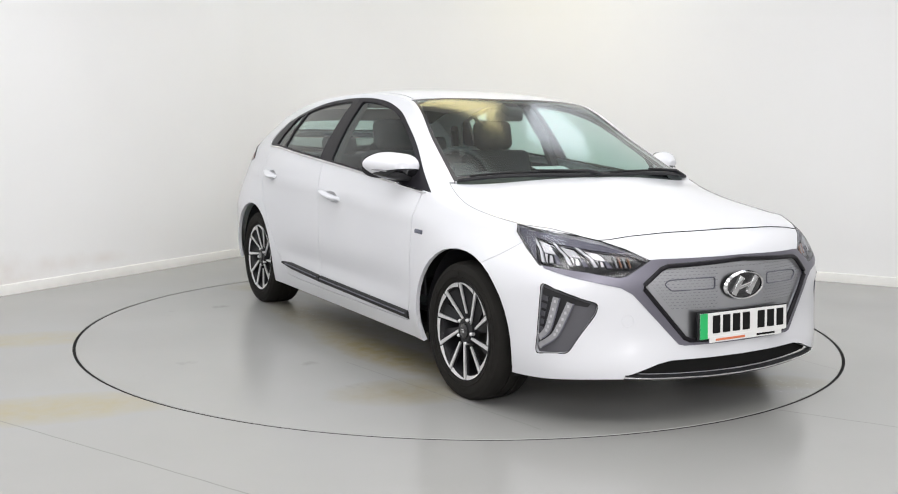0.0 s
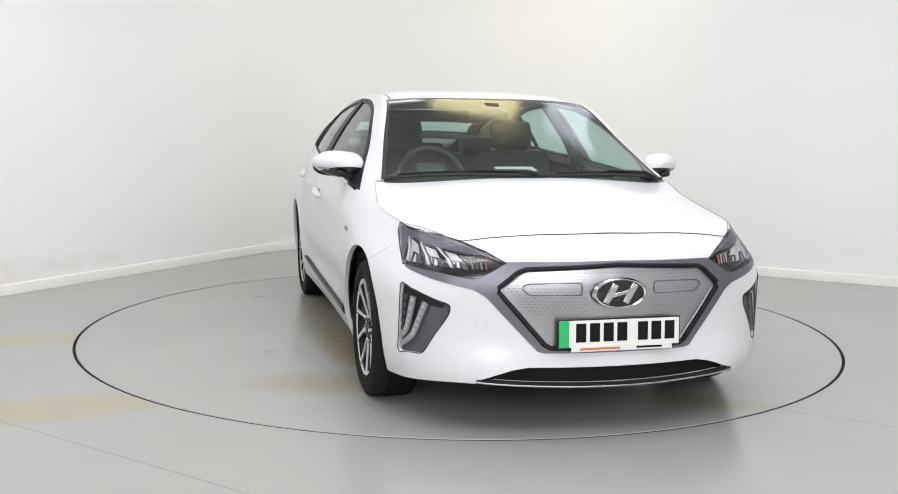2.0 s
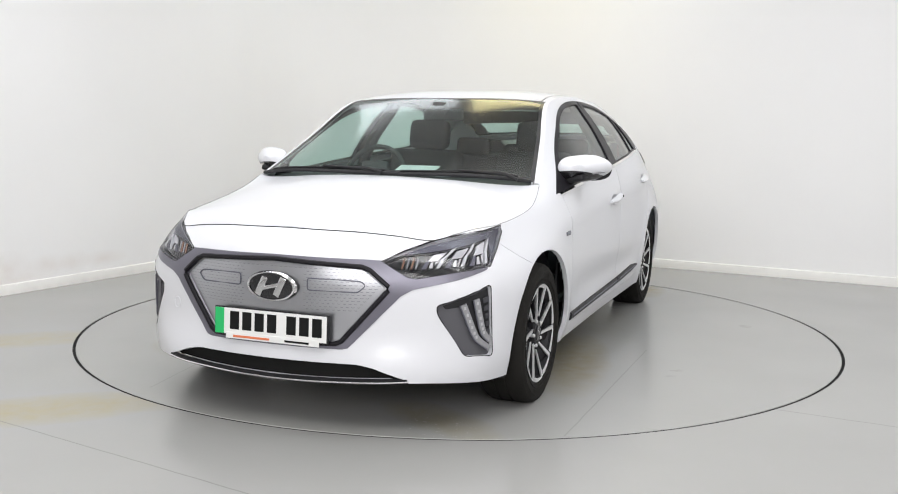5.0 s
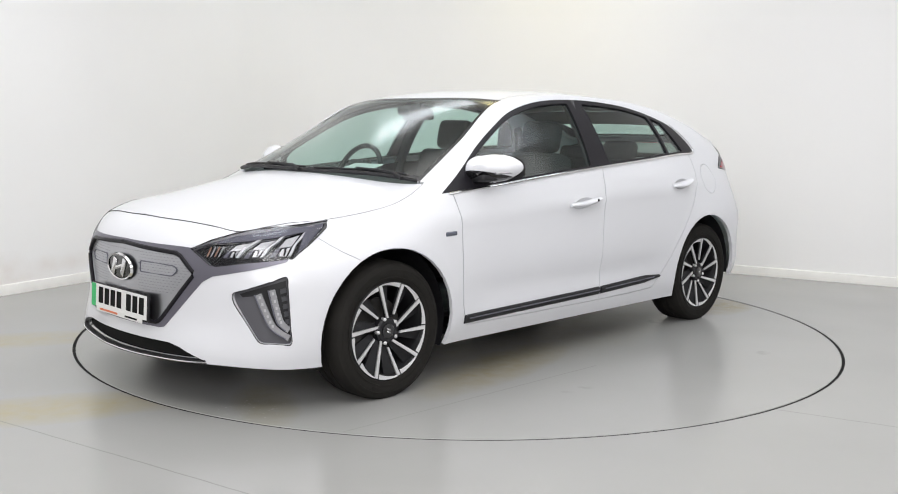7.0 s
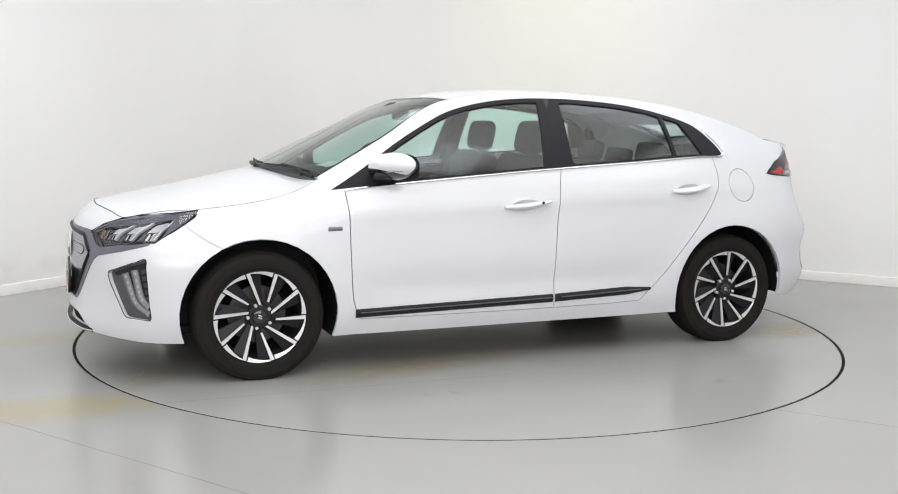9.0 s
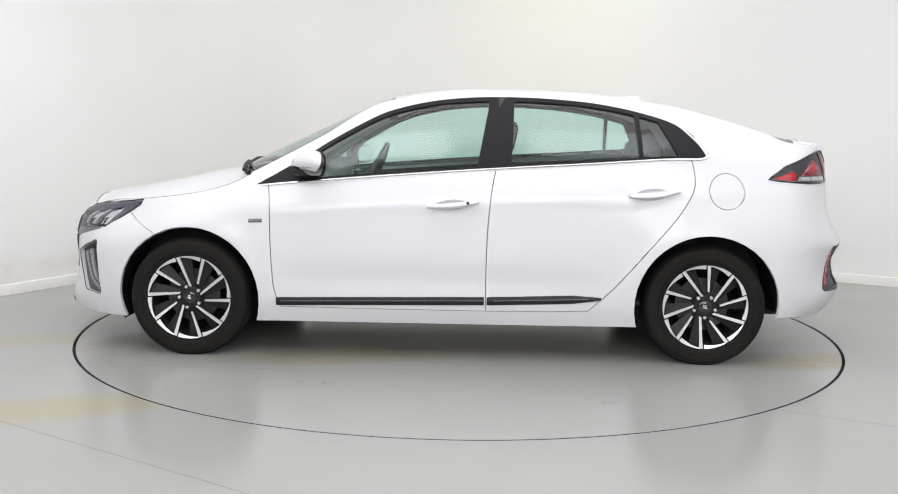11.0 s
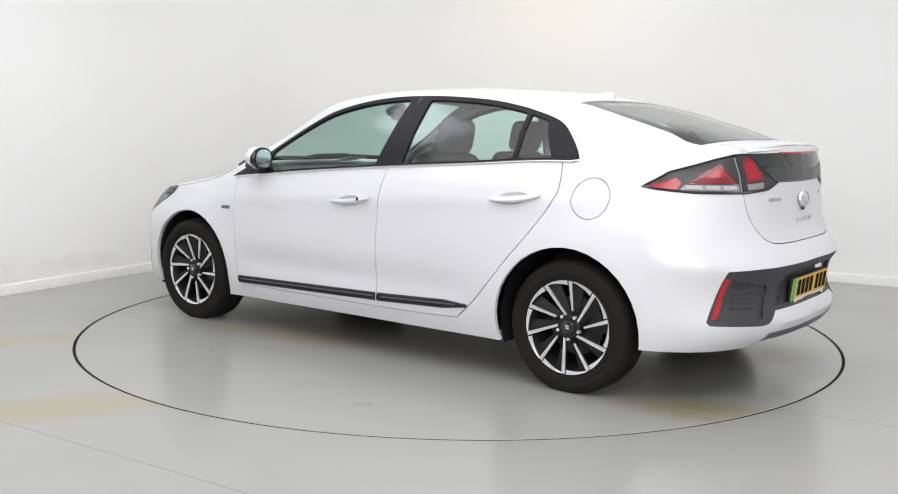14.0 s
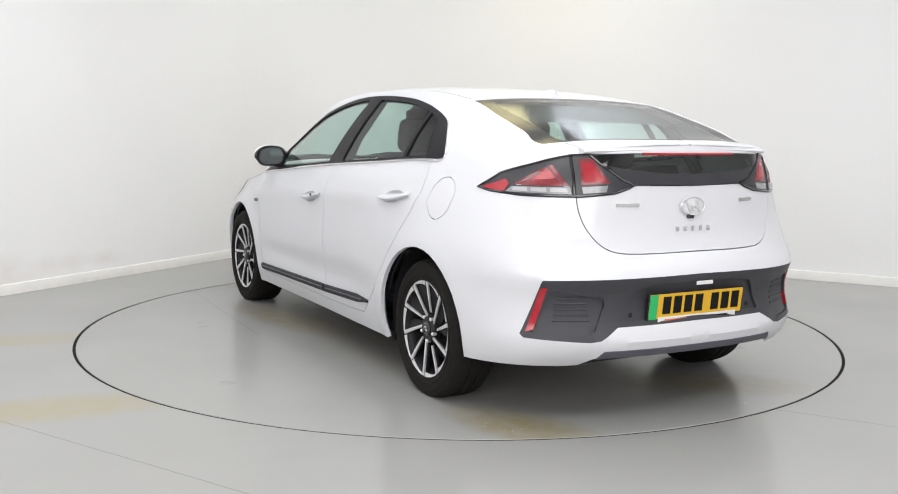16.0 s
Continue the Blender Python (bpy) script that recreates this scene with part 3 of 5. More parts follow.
def R(y, z):
    return (s_rear(y), z)


def both(name, bm, mat, parents=(None, None), label=""):
    """The part on the left and its mirror image on the right."""
    other = mirrored(bm, join=False)
    pl, pr = parents
    return part(name, bm, mat, pl or car, label), part(name, other, mat, pr or car, label)


WHEEL_X, WHEEL_Z, ARCH_R = 1.35, 0.31, 0.374


def arch(x0):
    pts = []
    for k in range(25):
        t = math.pi * (1.13 - 1.26 * k / 24)
        pts.append(P(x0 + ARCH_R * math.cos(t), WHEEL_Z + ARCH_R * math.sin(t)))
    return pts + [P(x0 + ARCH_R * 0.95, 0.0), P(x0 - ARCH_R * 0.95, 0.0)]


def belt(x):
    return BELT_Z(x) + 0.002


DLO_TOP = spline([(0.995, 0.906), (0.825, 1.005), (0.625, 1.135), (0.45, 1.235), (0.315, 1.298), (0.128, 1.346), (-0.06, 1.371), (-0.25, 1.379), (-0.47, 1.376), (-0.72, 1.358),
                  (-0.90, 1.330), (-1.02, 1.302), (-1.13, 1.270), (-1.206, 1.235), (-1.29, 1.16), (-1.335, 1.10), (-1.335, 1.078), (-1.30, 1.070)], 4)
DLO_LOW = [(x, belt(x) + 0.006) for x in np.linspace(-1.28, 0.93, 30)]
DLO = [P(*q) for q in DLO_TOP + DLO_LOW]


def top_at(x):
    xs = [p[0] for p in DLO_TOP]
    return float(np.interp(-x, [-v for v in xs[:66]], [p[1] for p in DLO_TOP][:66]))


def window(x0t, x0b, x1t, x1b, drop=0.022, rise=0.010):
    """A side window between a front and a rear edge (each with its x at the top and at the belt)."""
    n = 14
    up = [(x0t + (x1t - x0t) * k / n) for k in range(n + 1)]
    pts = [(x, top_at(x) - drop) for x in up]
    low = [(x1b + (x0b - x1b) * k / n) for k in range(n + 1)]
    pts += [(x, belt(x) + 0.006 + rise) for x in low]
    return [P(*q) for q in rounded(pts, 0.012, 2)]


WIN_FRONT = window(0.70, 0.72, -0.215, -0.155)
WIN_REAR = window(-0.345, -0.330, -0.975, -0.990)
WIN_QUARTER = window(-1.0, -1.012, -1.10, -1.195)
HEADLIGHT = [P(1.632, 0.812), P(1.645, 0.785), P(1.74, 0.722), P(1.838, 0.666), F(0.70, 0.648), F(0.575, 0.628), F(0.545, 0.633), F(0.445, 0.694), F(0.53, 0.733), F(0.63, 0.766), F(0.74, 0.785), P(1.76, 0.799)]
TRIM_OUT = [F(0.0, 0.706), F(0.40, 0.700), F(0.455, 0.697), F(0.60, 0.67), P(1.835, 0.686), P(1.862, 0.655), F(0.72, 0.622), F(0.565, 0.588), F(0.520, 0.562), F(0.325, 0.352), F(0.30, 0.346), F(0.0, 0.346)]
GRILLE_IN = [F(-0.0, 0.690), F(0.375, 0.672), F(0.405, 0.660), F(0.474, 0.600), F(0.474, 0.582), F(0.300, 0.378), F(0.275, 0.366), F(0.0, 0.362)]
FOG = rounded([P(1.862, 0.600), F(0.745, 0.560), F(0.645, 0.523), F(0.652, 0.485), F(0.742, 0.318), P(1.846, 0.306)], 0.018, 3)
INTAKE = [F(0.0, 0.290), F(0.36, 0.290), F(0.42, 0.279), F(0.535, 0.236), F(0.48, 0.2345), F(0.30, 0.2255), F(0.0, 0.2205)]
LIP = [F(0.0, 0.2215), F(0.30, 0.2265), F(0.48, 0.2355), F(0.545, 0.237), F(0.56, 0.188), F(0.0, 0.188)]
TAIL_LAMP = [P(-1.678, 0.972), P(-1.80, 1.035), R(0.70, 1.092), R(0.60, 1.112), R(0.52, 1.118), R(0.46, 1.075), R(0.36, 1.015), R(0.30, 0.992), R(0.40, 0.963), R(0.56, 0.950), P(-1.95, 0.951), P(-1.75, 0.963)]
TAIL_GLASS = [R(0.0, 1.126), R(0.30, 1.124), R(0.525, 1.118), R(0.46, 1.075), R(0.36, 1.015), R(0.30, 0.992), R(0.0, 0.988)]
BUMPER_DARK = [R(0.0, 0.632), R(0.55, 0.624), P(-2.045, 0.620), P(-2.04, 0.605), P(-1.982, 0.400), P(-1.995, 0.385), R(0.52, 0.370), R(0.48, 0.376), R(0.40, 0.424), R(0.0, 0.428)]
REFLECTOR = [P(-2.037, 0.585), P(-2.057, 0.590), P(-2.022, 0.418), P(-1.998, 0.408)]
PLATE_RECESS = [R(0.0, 0.600), R(0.20, 0.598), R(0.31, 0.578), R(0.345, 0.540), R(0.390, 0.452), R(0.380, 0.446), R(0.0, 0.448)]
POCKET = rounded([P(-2.064, 0.575), R(0.60, 0.565), R(0.47, 0.545), R(0.455, 0.520), R(0.50, 0.410), R(0.53, 0.395), P(-2.010, 0.402)], 0.02, 3)
DIFFUSER = [R(0.0, 0.332), R(0.46, 0.330), R(0.50, 0.285), R(0.47, 0.295), R(0.0, 0.300)]

# shut lines
DOOR_FRONT = spline([(0.93, 0.912), (0.918, 0.80), (0.912, 0.60), (0.90, 0.40), (0.885, 0.33), (0.86, 0.272)], 5)
DOOR_MID = spline([(-0.250, 1.0), (-0.232, 0.90), (-0.214, 0.70), (-0.208, 0.45), (-0.212, 0.275)], 5)
DOOR_REAR = spline([(-1.262, 1.068), (-1.275, 0.98), (-1.262, 0.90), (-1.18, 0.77), (-1.02, 0.58), (-0.88, 0.415), (-0.80, 0.335), (-0.74, 0.280)], 5)
DOOR_LOW = [(0.86, 0.272), (0.4, 0.268), (-0.2, 0.268), (-0.55, 0.272), (-0.74, 0.280)]
FENDER_CUT = [(1.71, 0.755), (1.65, 0.712), (1.595, 0.678), (1.53, 0.645)]
HATCH_LOW = spline([R(0.0, 0.718), R(0.20, 0.717), R(0.34, 0.719), R(0.42, 0.730), R(0.485, 0.764), R(0.54, 0.83), R(0.568, 0.90), R(0.575, 0.955)], 5)
HATCH_LAMP = [R(0.575, 0.945), R(0.60, 1.12)]
DOOR_F = [P(*q) for q in DOOR_FRONT + DOOR_LOW[1:2] + [(-0.212, 0.268)] + DOOR_MID[::-1] + [(x, belt(x)) for x in np.linspace(-0.2, 0.9, 12)]]
DOOR_R = [P(*q) for q in DOOR_MID + [(-0.212, 0.268), (-0.55, 0.272)] + DOOR_REAR[::-1] + [(x, belt(x)) for x in np.linspace(-1.24, -0.27, 12)]]
GAPW = 0.0045
FLAP = [P(-1.442 + 0.093 * math.cos(2 * math.pi * k / 40), 0.908 + 0.092 * math.sin(2 * math.pi * k / 40)) for k in range(40)]
def cup_outline(x, z):
    return [P(x + 0.088 * math.cos(2 * math.pi * k / 32), z + 0.030 * math.sin(2 * math.pi * k / 32) - 0.10 * 0.088 * math.cos(2 * math.pi * k / 32)) for k in range(32)]


CUP_AT = ((-0.02, 0.818), (-1.045, 0.888))
CUPS = [cup_outline(*q) for q in CUP_AT]
LOWZ = curve((0.0, 0.205), (0.30, 0.210), (0.50, 0.221), (0.60, 0.219), (1.0, 0.195), (2.4, 0.19), (3.9, 0.20), (4.3, 0.258), (R(0.57, 0)[0], 0.262), (R(0.48, 0)[0], 0.300), (TOTAL, 0.300))
BODY = [(s, LOWZ(s)) for s in np.linspace(0, TOTAL, 90)] + [(s, z) for s, z in RIM[::-1]]
FENDER = [P(0.90, 0.1), P(1.0, 0.1), P(1.35, 0.30)] + [P(*q) for q in FENDER_CUT[::-1]] + [P(1.62, 0.95), P(0.98, 1.0), P(0.975, 0.905), P(0.93, 0.905)] + [P(*q) for q in DOOR_FRONT]
FRONT = [(0.0, 0.0), (0.0, 0.9)] + [P(1.62, 0.9)] + [P(*q) for q in FENDER_CUT] + [P(1.35, 0.3), P(1.35, 0.0)]
HATCH = HATCH_LOW + [R(0.60, 1.12), R(0.62, 1.3), R(0.0, 1.3)]
SILL = [P(x, z) for x, z in ((0.99, 0.0), (0.99, 0.36), (0.86, 0.30), (0.86, 0.272), (0.4, 0.268), (-0.2, 0.268), (-0.55, 0.272), (-0.74, 0.280), (-0.99, 0.33), (-0.99, 0.0))]
REAR_BUMPER = [P(-1.5, 0.0), P(-1.5, 0.3), P(-1.71, 0.42), P(-1.84, 0.60), P(-1.93, 0.72), R(0.70, 0.86), R(0.575, 0.93)] + HATCH_LOW[::-1] + [R(0.0, 0.0)]

REGIONS = [("arch", arch(1.35)), ("arch", arch(-1.35)),
           ("gap", strip(dense([P(*q) for q in DOOR_FRONT], 0.03), GAPW)), ("gap", strip(dense([P(*q) for q in DOOR_MID], 0.03), GAPW)),
           ("gap", strip(dense([P(*q) for q in DOOR_REAR], 0.03), GAPW)), ("gap", strip(dense([P(*q) for q in DOOR_LOW], 0.03), GAPW)),
           ("gap", strip(dense([P(*q) for q in FENDER_CUT], 0.03), 0.0022)),
           ("gap", strip(HATCH_LAMP, 0.006)), ("gap", strip(HATCH_LOW, GAPW)), ("gap", strip(FLAP + FLAP[:1], 0.0035)), ("flap", FLAP), ("cup", CUPS[0]), ("cup", CUPS[1]),
           ("headlight", HEADLIGHT), ("grille", GRILLE_IN), ("trim", TRIM_OUT), ("fog", FOG), ("intake", INTAKE), ("lip", LIP),
           ("tail_lamp", TAIL_LAMP), ("tail_glass", TAIL_GLASS), ("reflector", REFLECTOR), ("plate_recess", PLATE_RECESS), ("pocket", POCKET), ("bumper_dark", BUMPER_DARK), ("diffuser", DIFFUSER),
           ("win_front", WIN_FRONT), ("win_rear", WIN_REAR), ("win_quarter", WIN_QUARTER), ("dlo", DLO),
           ("door_f", DOOR_F), ("door_r", DOOR_R), ("sill", SILL), ("fender", FENDER), ("front", FRONT), ("hatch", HATCH), ("rear_bumper", REAR_BUMPER),
           ("body", BODY)]
REGIONS = [(n, [(q[0], q[1]) for q in poly]) for n, poly in REGIONS]


SHEETS = cut_sheet((0.0, 0.19, TOTAL, 1.42), REGIONS, 0.035, skin, BODY)
for sheet in SHEETS.values():
    dead = [f for f in sheet.faces if f.calc_area() < 1e-9]
    bmesh.ops.delete(sheet, geom=dead, context="FACES")
    bmesh.ops.remove_doubles(sheet, verts=sheet.verts[:], dist=0.00005)
    sheet.normal_update()
    up = sum((f.normal.x * f.calc_center_median().x / 2.2 + f.normal.y) * f.calc_area() for f in sheet.faces)
    if up < 0:
        bmesh.ops.reverse_faces(sheet, faces=sheet.faces[:])

# body panels
side_frame = both("side_frame", flange(SHEETS["body"], 0.02), PAINT)
front_bumper = part("front_bumper", mirrored(flange(SHEETS["front"], 0.02)), PAINT, car)
fenders = both("fender", flange(SHEETS["fender"], 0.02), PAINT)
doors_f = both("front_door", flange(SHEETS["door_f"], 0.02), PAINT)
doors_r = both("rear_door", flange(SHEETS["door_r"], 0.02), PAINT)
both("sill", flange(SHEETS["sill"], 0.02), PAINT)
hatch = part("tailgate", mirrored(flange(SHEETS["hatch"], 0.02)), PAINT, car)
rear_bumper = part("rear_bumper", mirrored(flange(SHEETS["rear_bumper"], 0.02)), PAINT, car)
plug = mirrored(cut_sheet((min(q[0] for q in FLAP) - 0.01, 0.8, max(q[0] for q in FLAP) + 0.01, 1.02), [("plug", [(FLAP[0][0] * 0 + sum(p[0] for p in FLAP) / 40 + (q[0] - sum(p[0] for p in FLAP) / 40) * 1.03, 0.908 + (q[1] - 0.908) * 1.03) for q in FLAP])], 0.03, skin)["plug"], join=False)
for f in plug.faces:
    f.normal_update()
if sum(f.normal.y * f.calc_area() for f in plug.faces) > 0:
    bmesh.ops.reverse_faces(plug, faces=plug.faces[:])
part("quarter_panel", flange(plug, 0.008, 0.0004), PAINT, side_frame[1])
part("charging_flap", flange(SHEETS["flap"], 0.01), PAINT, side_frame[0], "round white charging flap")
# glass sides
both("window_surround", flange(SHEETS["dlo"], 0.02, 0.001), SURROUND, side_frame, "black window surround")
both("window_glass", flange(SHEETS["win_front"], 0.004, -0.006), SIDEGLASS, doors_f, "tinted door glass")
both("window_glass", flange(SHEETS["win_rear"], 0.004, -0.006), SIDEGLASS, doors_r, "tinted door glass")
both("quarter_glass", flange(SHEETS["win_quarter"], 0.004, -0.006), SIDEGLASS, doors_r, "small tinted quarter glass")
# front
part("grille_panel", mirrored(flange(SHEETS["grille"], 0.01, -0.008)), GRILLE, front_bumper, "closed silver grille panel")
part("grille_surround", mirrored(flange(SHEETS["trim"], 0.02, 0.003)), DARKCHROME, front_bumper, "satin grey grille surround")
both("fog_insert", flange(SHEETS["fog"], 0.02, -0.02), INSERT, (front_bumper, front_bumper), "dark grey corner insert")
# shallow panel; the shade of a deep opening is in its near-black colour
part("lower_intake", mirrored(flange(SHEETS["intake"], 0.01, -0.03)), GAPM, front_bumper, "black lower air intake")
part("lower_lip", mirrored(flange(SHEETS["lip"], 0.02, 0.004)), BLACK, front_bumper, "black lower lip")
headlights = both("headlight", flange(SHEETS["headlight"].copy(), 0.02, -0.028), GREYTRIM, label="clear headlight with dark grey housing")
both("lens_cover", flange(SHEETS["headlight"], 0.004, 0.001), LENS, headlights, "clear headlight cover")
# rear
tail_lamps = both("tail_lamp", flange(SHEETS["tail_lamp"], 0.02, 0.002), SMOKED, label="tail lamp with red and clear sections")
part("lower_tail_glass", mirrored(flange(SHEETS["tail_glass"], 0.02, 0.002)), TAILGLASS, hatch, "dark lower rear window")
part("rear_bumper_insert", mirrored(flange(SHEETS["bumper_dark"], 0.02, 0.0)), GREYTRIM, rear_bumper, "dark grey textured bumper insert")
part("plate_recess", mirrored(flange(SHEETS["plate_recess"], 0.004, -0.014)), GREYTRIM, rear_bumper, "dark grey recess behind the number plate")
both("lamp_pocket", flange(SHEETS["pocket"], 0.004, -0.012), GREYTRIM, (rear_bumper, rear_bumper), "dark grey ribbed pocket")
both("reflector", flange(SHEETS["reflector"], 0.02, 0.002), LAMPRED, (rear_bumper, rear_bumper), "red bumper reflector")
part("diffuser", mirrored(flange(SHEETS["diffuser"], 0.02, 0.004)), SATIN, rear_bumper, "grey rear skid lip")
for left in ("gap", "arch", "cup"):
    if left in SHEETS:
        SHEETS[left].free()


# top panels: x along, v across from the middle (0) to the rim (1); v is drawn 0.75 wide
VW = 0.75


def cowl(v):
    return 1.185 - 0.15 * abs(v) ** 2.2


def edge_line(f, n=16, lo=0.0, hi=1.0):
    return [(f(lo + (hi - lo) * k / n), VW * (lo + (hi - lo) * k / n)) for k in range(n + 1)]


XN, XT = float(RIM_X[-1]), float(RIM_X[0])
HOOD_BACK = 0.9


def q_of(x):
    return 1.25 * (1 - math.sqrt(max(0.0, (XN - x) / (XN - HOOD_BACK))))


def x_of(q):
    return XN - (XN - HOOD_BACK) * max(0.0, 1 - q / 1.25) ** 2


# the nose end of the bonnet is drawn out, where its edge sweeps round
HOOD = [(q_of(x), v) for x, v in edge_line(lambda v: cowl(v) + 0.012)] + [(1.2495, VW), (1.2495, 0)]
hood_sheet = cut_sheet((0.0, 0.0, 1.25, VW), [("hood", HOOD)], 0.03, lambda q, v: top(x_of(q), v / VW, HOOD_Z))["hood"]
SCREEN_TOP, SCREEN_LOW = (lambda v: 0.335 - 0.05 * v ** 2), cowl
GLASS_F = edge_line(SCREEN_LOW, hi=0.968) + edge_line(SCREEN_TOP, hi=0.965)[::-1]
REAR_TOP, REAR_LOW = (lambda v: -1.17 - 0.03 * v ** 2), (lambda v: -1.935 + 0.10 * v ** 2)
GLASS_R = edge_line(REAR_TOP, hi=0.92) + edge_line(REAR_LOW, hi=0.97)[::-1]
FRIT_F = edge_line(lambda v: SCREEN_LOW(v) - 0.035, hi=0.94) + edge_line(lambda v: SCREEN_TOP(v) + 0.022, hi=0.935)[::-1]
FRIT_R = edge_line(lambda v: REAR_TOP(v) - 0.045, hi=0.80) + edge_line(lambda v: REAR_LOW(v) + 0.03, hi=0.80)[::-1]
ROOF_SEAM = strip([(0.29 - 0.06 * k, VW * (0.925 - 0.001 * k)) for k in range(25)], 0.012)
ROOF = edge_line(lambda v: SCREEN_LOW(v) - (0.03 if v < 0.95 else 0.0), n=40) + [(XT, VW), (XT, 0)]
tops = cut_sheet((XT, 0.0, 1.2, VW), [("screen", FRIT_F), ("frit_f", GLASS_F), ("rear", FRIT_R), ("frit_r", GLASS_R), ("seam", ROOF_SEAM), ("roof", ROOF)], 0.035,
                 lambda x, v: top(x, v / VW, ROOF_Z, 2.8))
for sheet in [hood_sheet, *tops.values()]:
    bmesh.ops.delete(sheet, geom=[f for f in sheet.faces if f.calc_area() < 1e-9], context="FACES")
    sheet.normal_update()
    if sum(f.normal.z * f.calc_area() for f in sheet.faces) < 0:
        bmesh.ops.reverse_faces(sheet, faces=sheet.faces[:])
part("bonnet", mirrored(flange(hood_sheet, 0.015)), PAINT, car)
part("roof", mirrored(flange(tops["roof"], 0.02)), PAINT, car)
windscreen = part("windscreen", mirrored(flange(tops["screen"], 0.004, -0.002)), SCREEN, car, "tinted windscreen")
part("frit_band", mirrored(flange(tops["frit_f"], 0.006, -0.002)), FRIT, windscreen, "black edge of the windscreen")
rear_window = part("rear_window", mirrored(flange(tops["rear"], 0.004, -0.002)), SCREEN, hatch, "sloping tinted rear window")
part("frit_band", mirrored(flange(tops["frit_r"], 0.006, -0.002)), FRIT, rear_window, "black edge of the rear window")
both("roof_seam", flange(tops["seam"], 0.006, -0.004), BLACK, label="black roof seam strip")


# a thin dark tube draws the shade of the gap round the bonnet
seam = [p + Vector((0.001, 0, 0.0005)) for p, (s, z) in zip(RIM3, RIM) if p.x > 1.03]
part("bonnet_gap_shade", tube([Vector((p.x, -p.y, p.z)) for p in seam[:0:-1]] + seam, lambda t: 0.0009 + 0.0014 * math.exp(-((t - 0.5) / 0.22) ** 4), 5), GAPM, car, "narrow dark gap round the bonnet")


# inner shell behind the shut lines
def shell():
    bm = bmesh.new()
    cols = []
    for s in np.linspace(0.0, TOTAL, 130):
        col = []
        for k in range(14):
            z0, z1 = LOWZ(s) + 0.01, min(rim_z(s), BELT_Z(float(np.interp(s, LEN, PLAN[:, 0]))) if 0.9 > float(np.interp(s, LEN, PLAN[:, 0])) > -1.4 else rim_z(s)) - 0.012
            if float(np.interp(s, LEN, PLAN[:, 0])) < -1.93:
                z1 = min(z1, 0.975)
            z = z0 + (z1 - z0) * k / 13
            p = skin(s, z)
            q = skin(min(s + 0.01, TOTAL), z) - skin(max(s - 0.01, 0), z)
            nrm = Vector((q.y, -q.x, 0)).normalized()
            col.append(bm.verts.new(p - nrm * 0.035))
        cols.append(col)
    for a, b in zip(cols, cols[1:]):
        for k in range(13):
            c = sum((v.co for v in (a[k], b[k])), Vector()) / 2
            if min(math.hypot(c.x - 1.35, c.z - WHEEL_Z), math.hypot(c.x + 1.35, c.z - WHEEL_Z)) > 0.40:
                bm.faces.new((a[k], a[k + 1], b[k + 1], b[k]))
    for v in bm.verts:
        v.co.y = max(v.co.y, 0.0)
    return mirrored(bm)


part("inner_shell", shell(), PAINT, car, "white inner structure behind the panels")


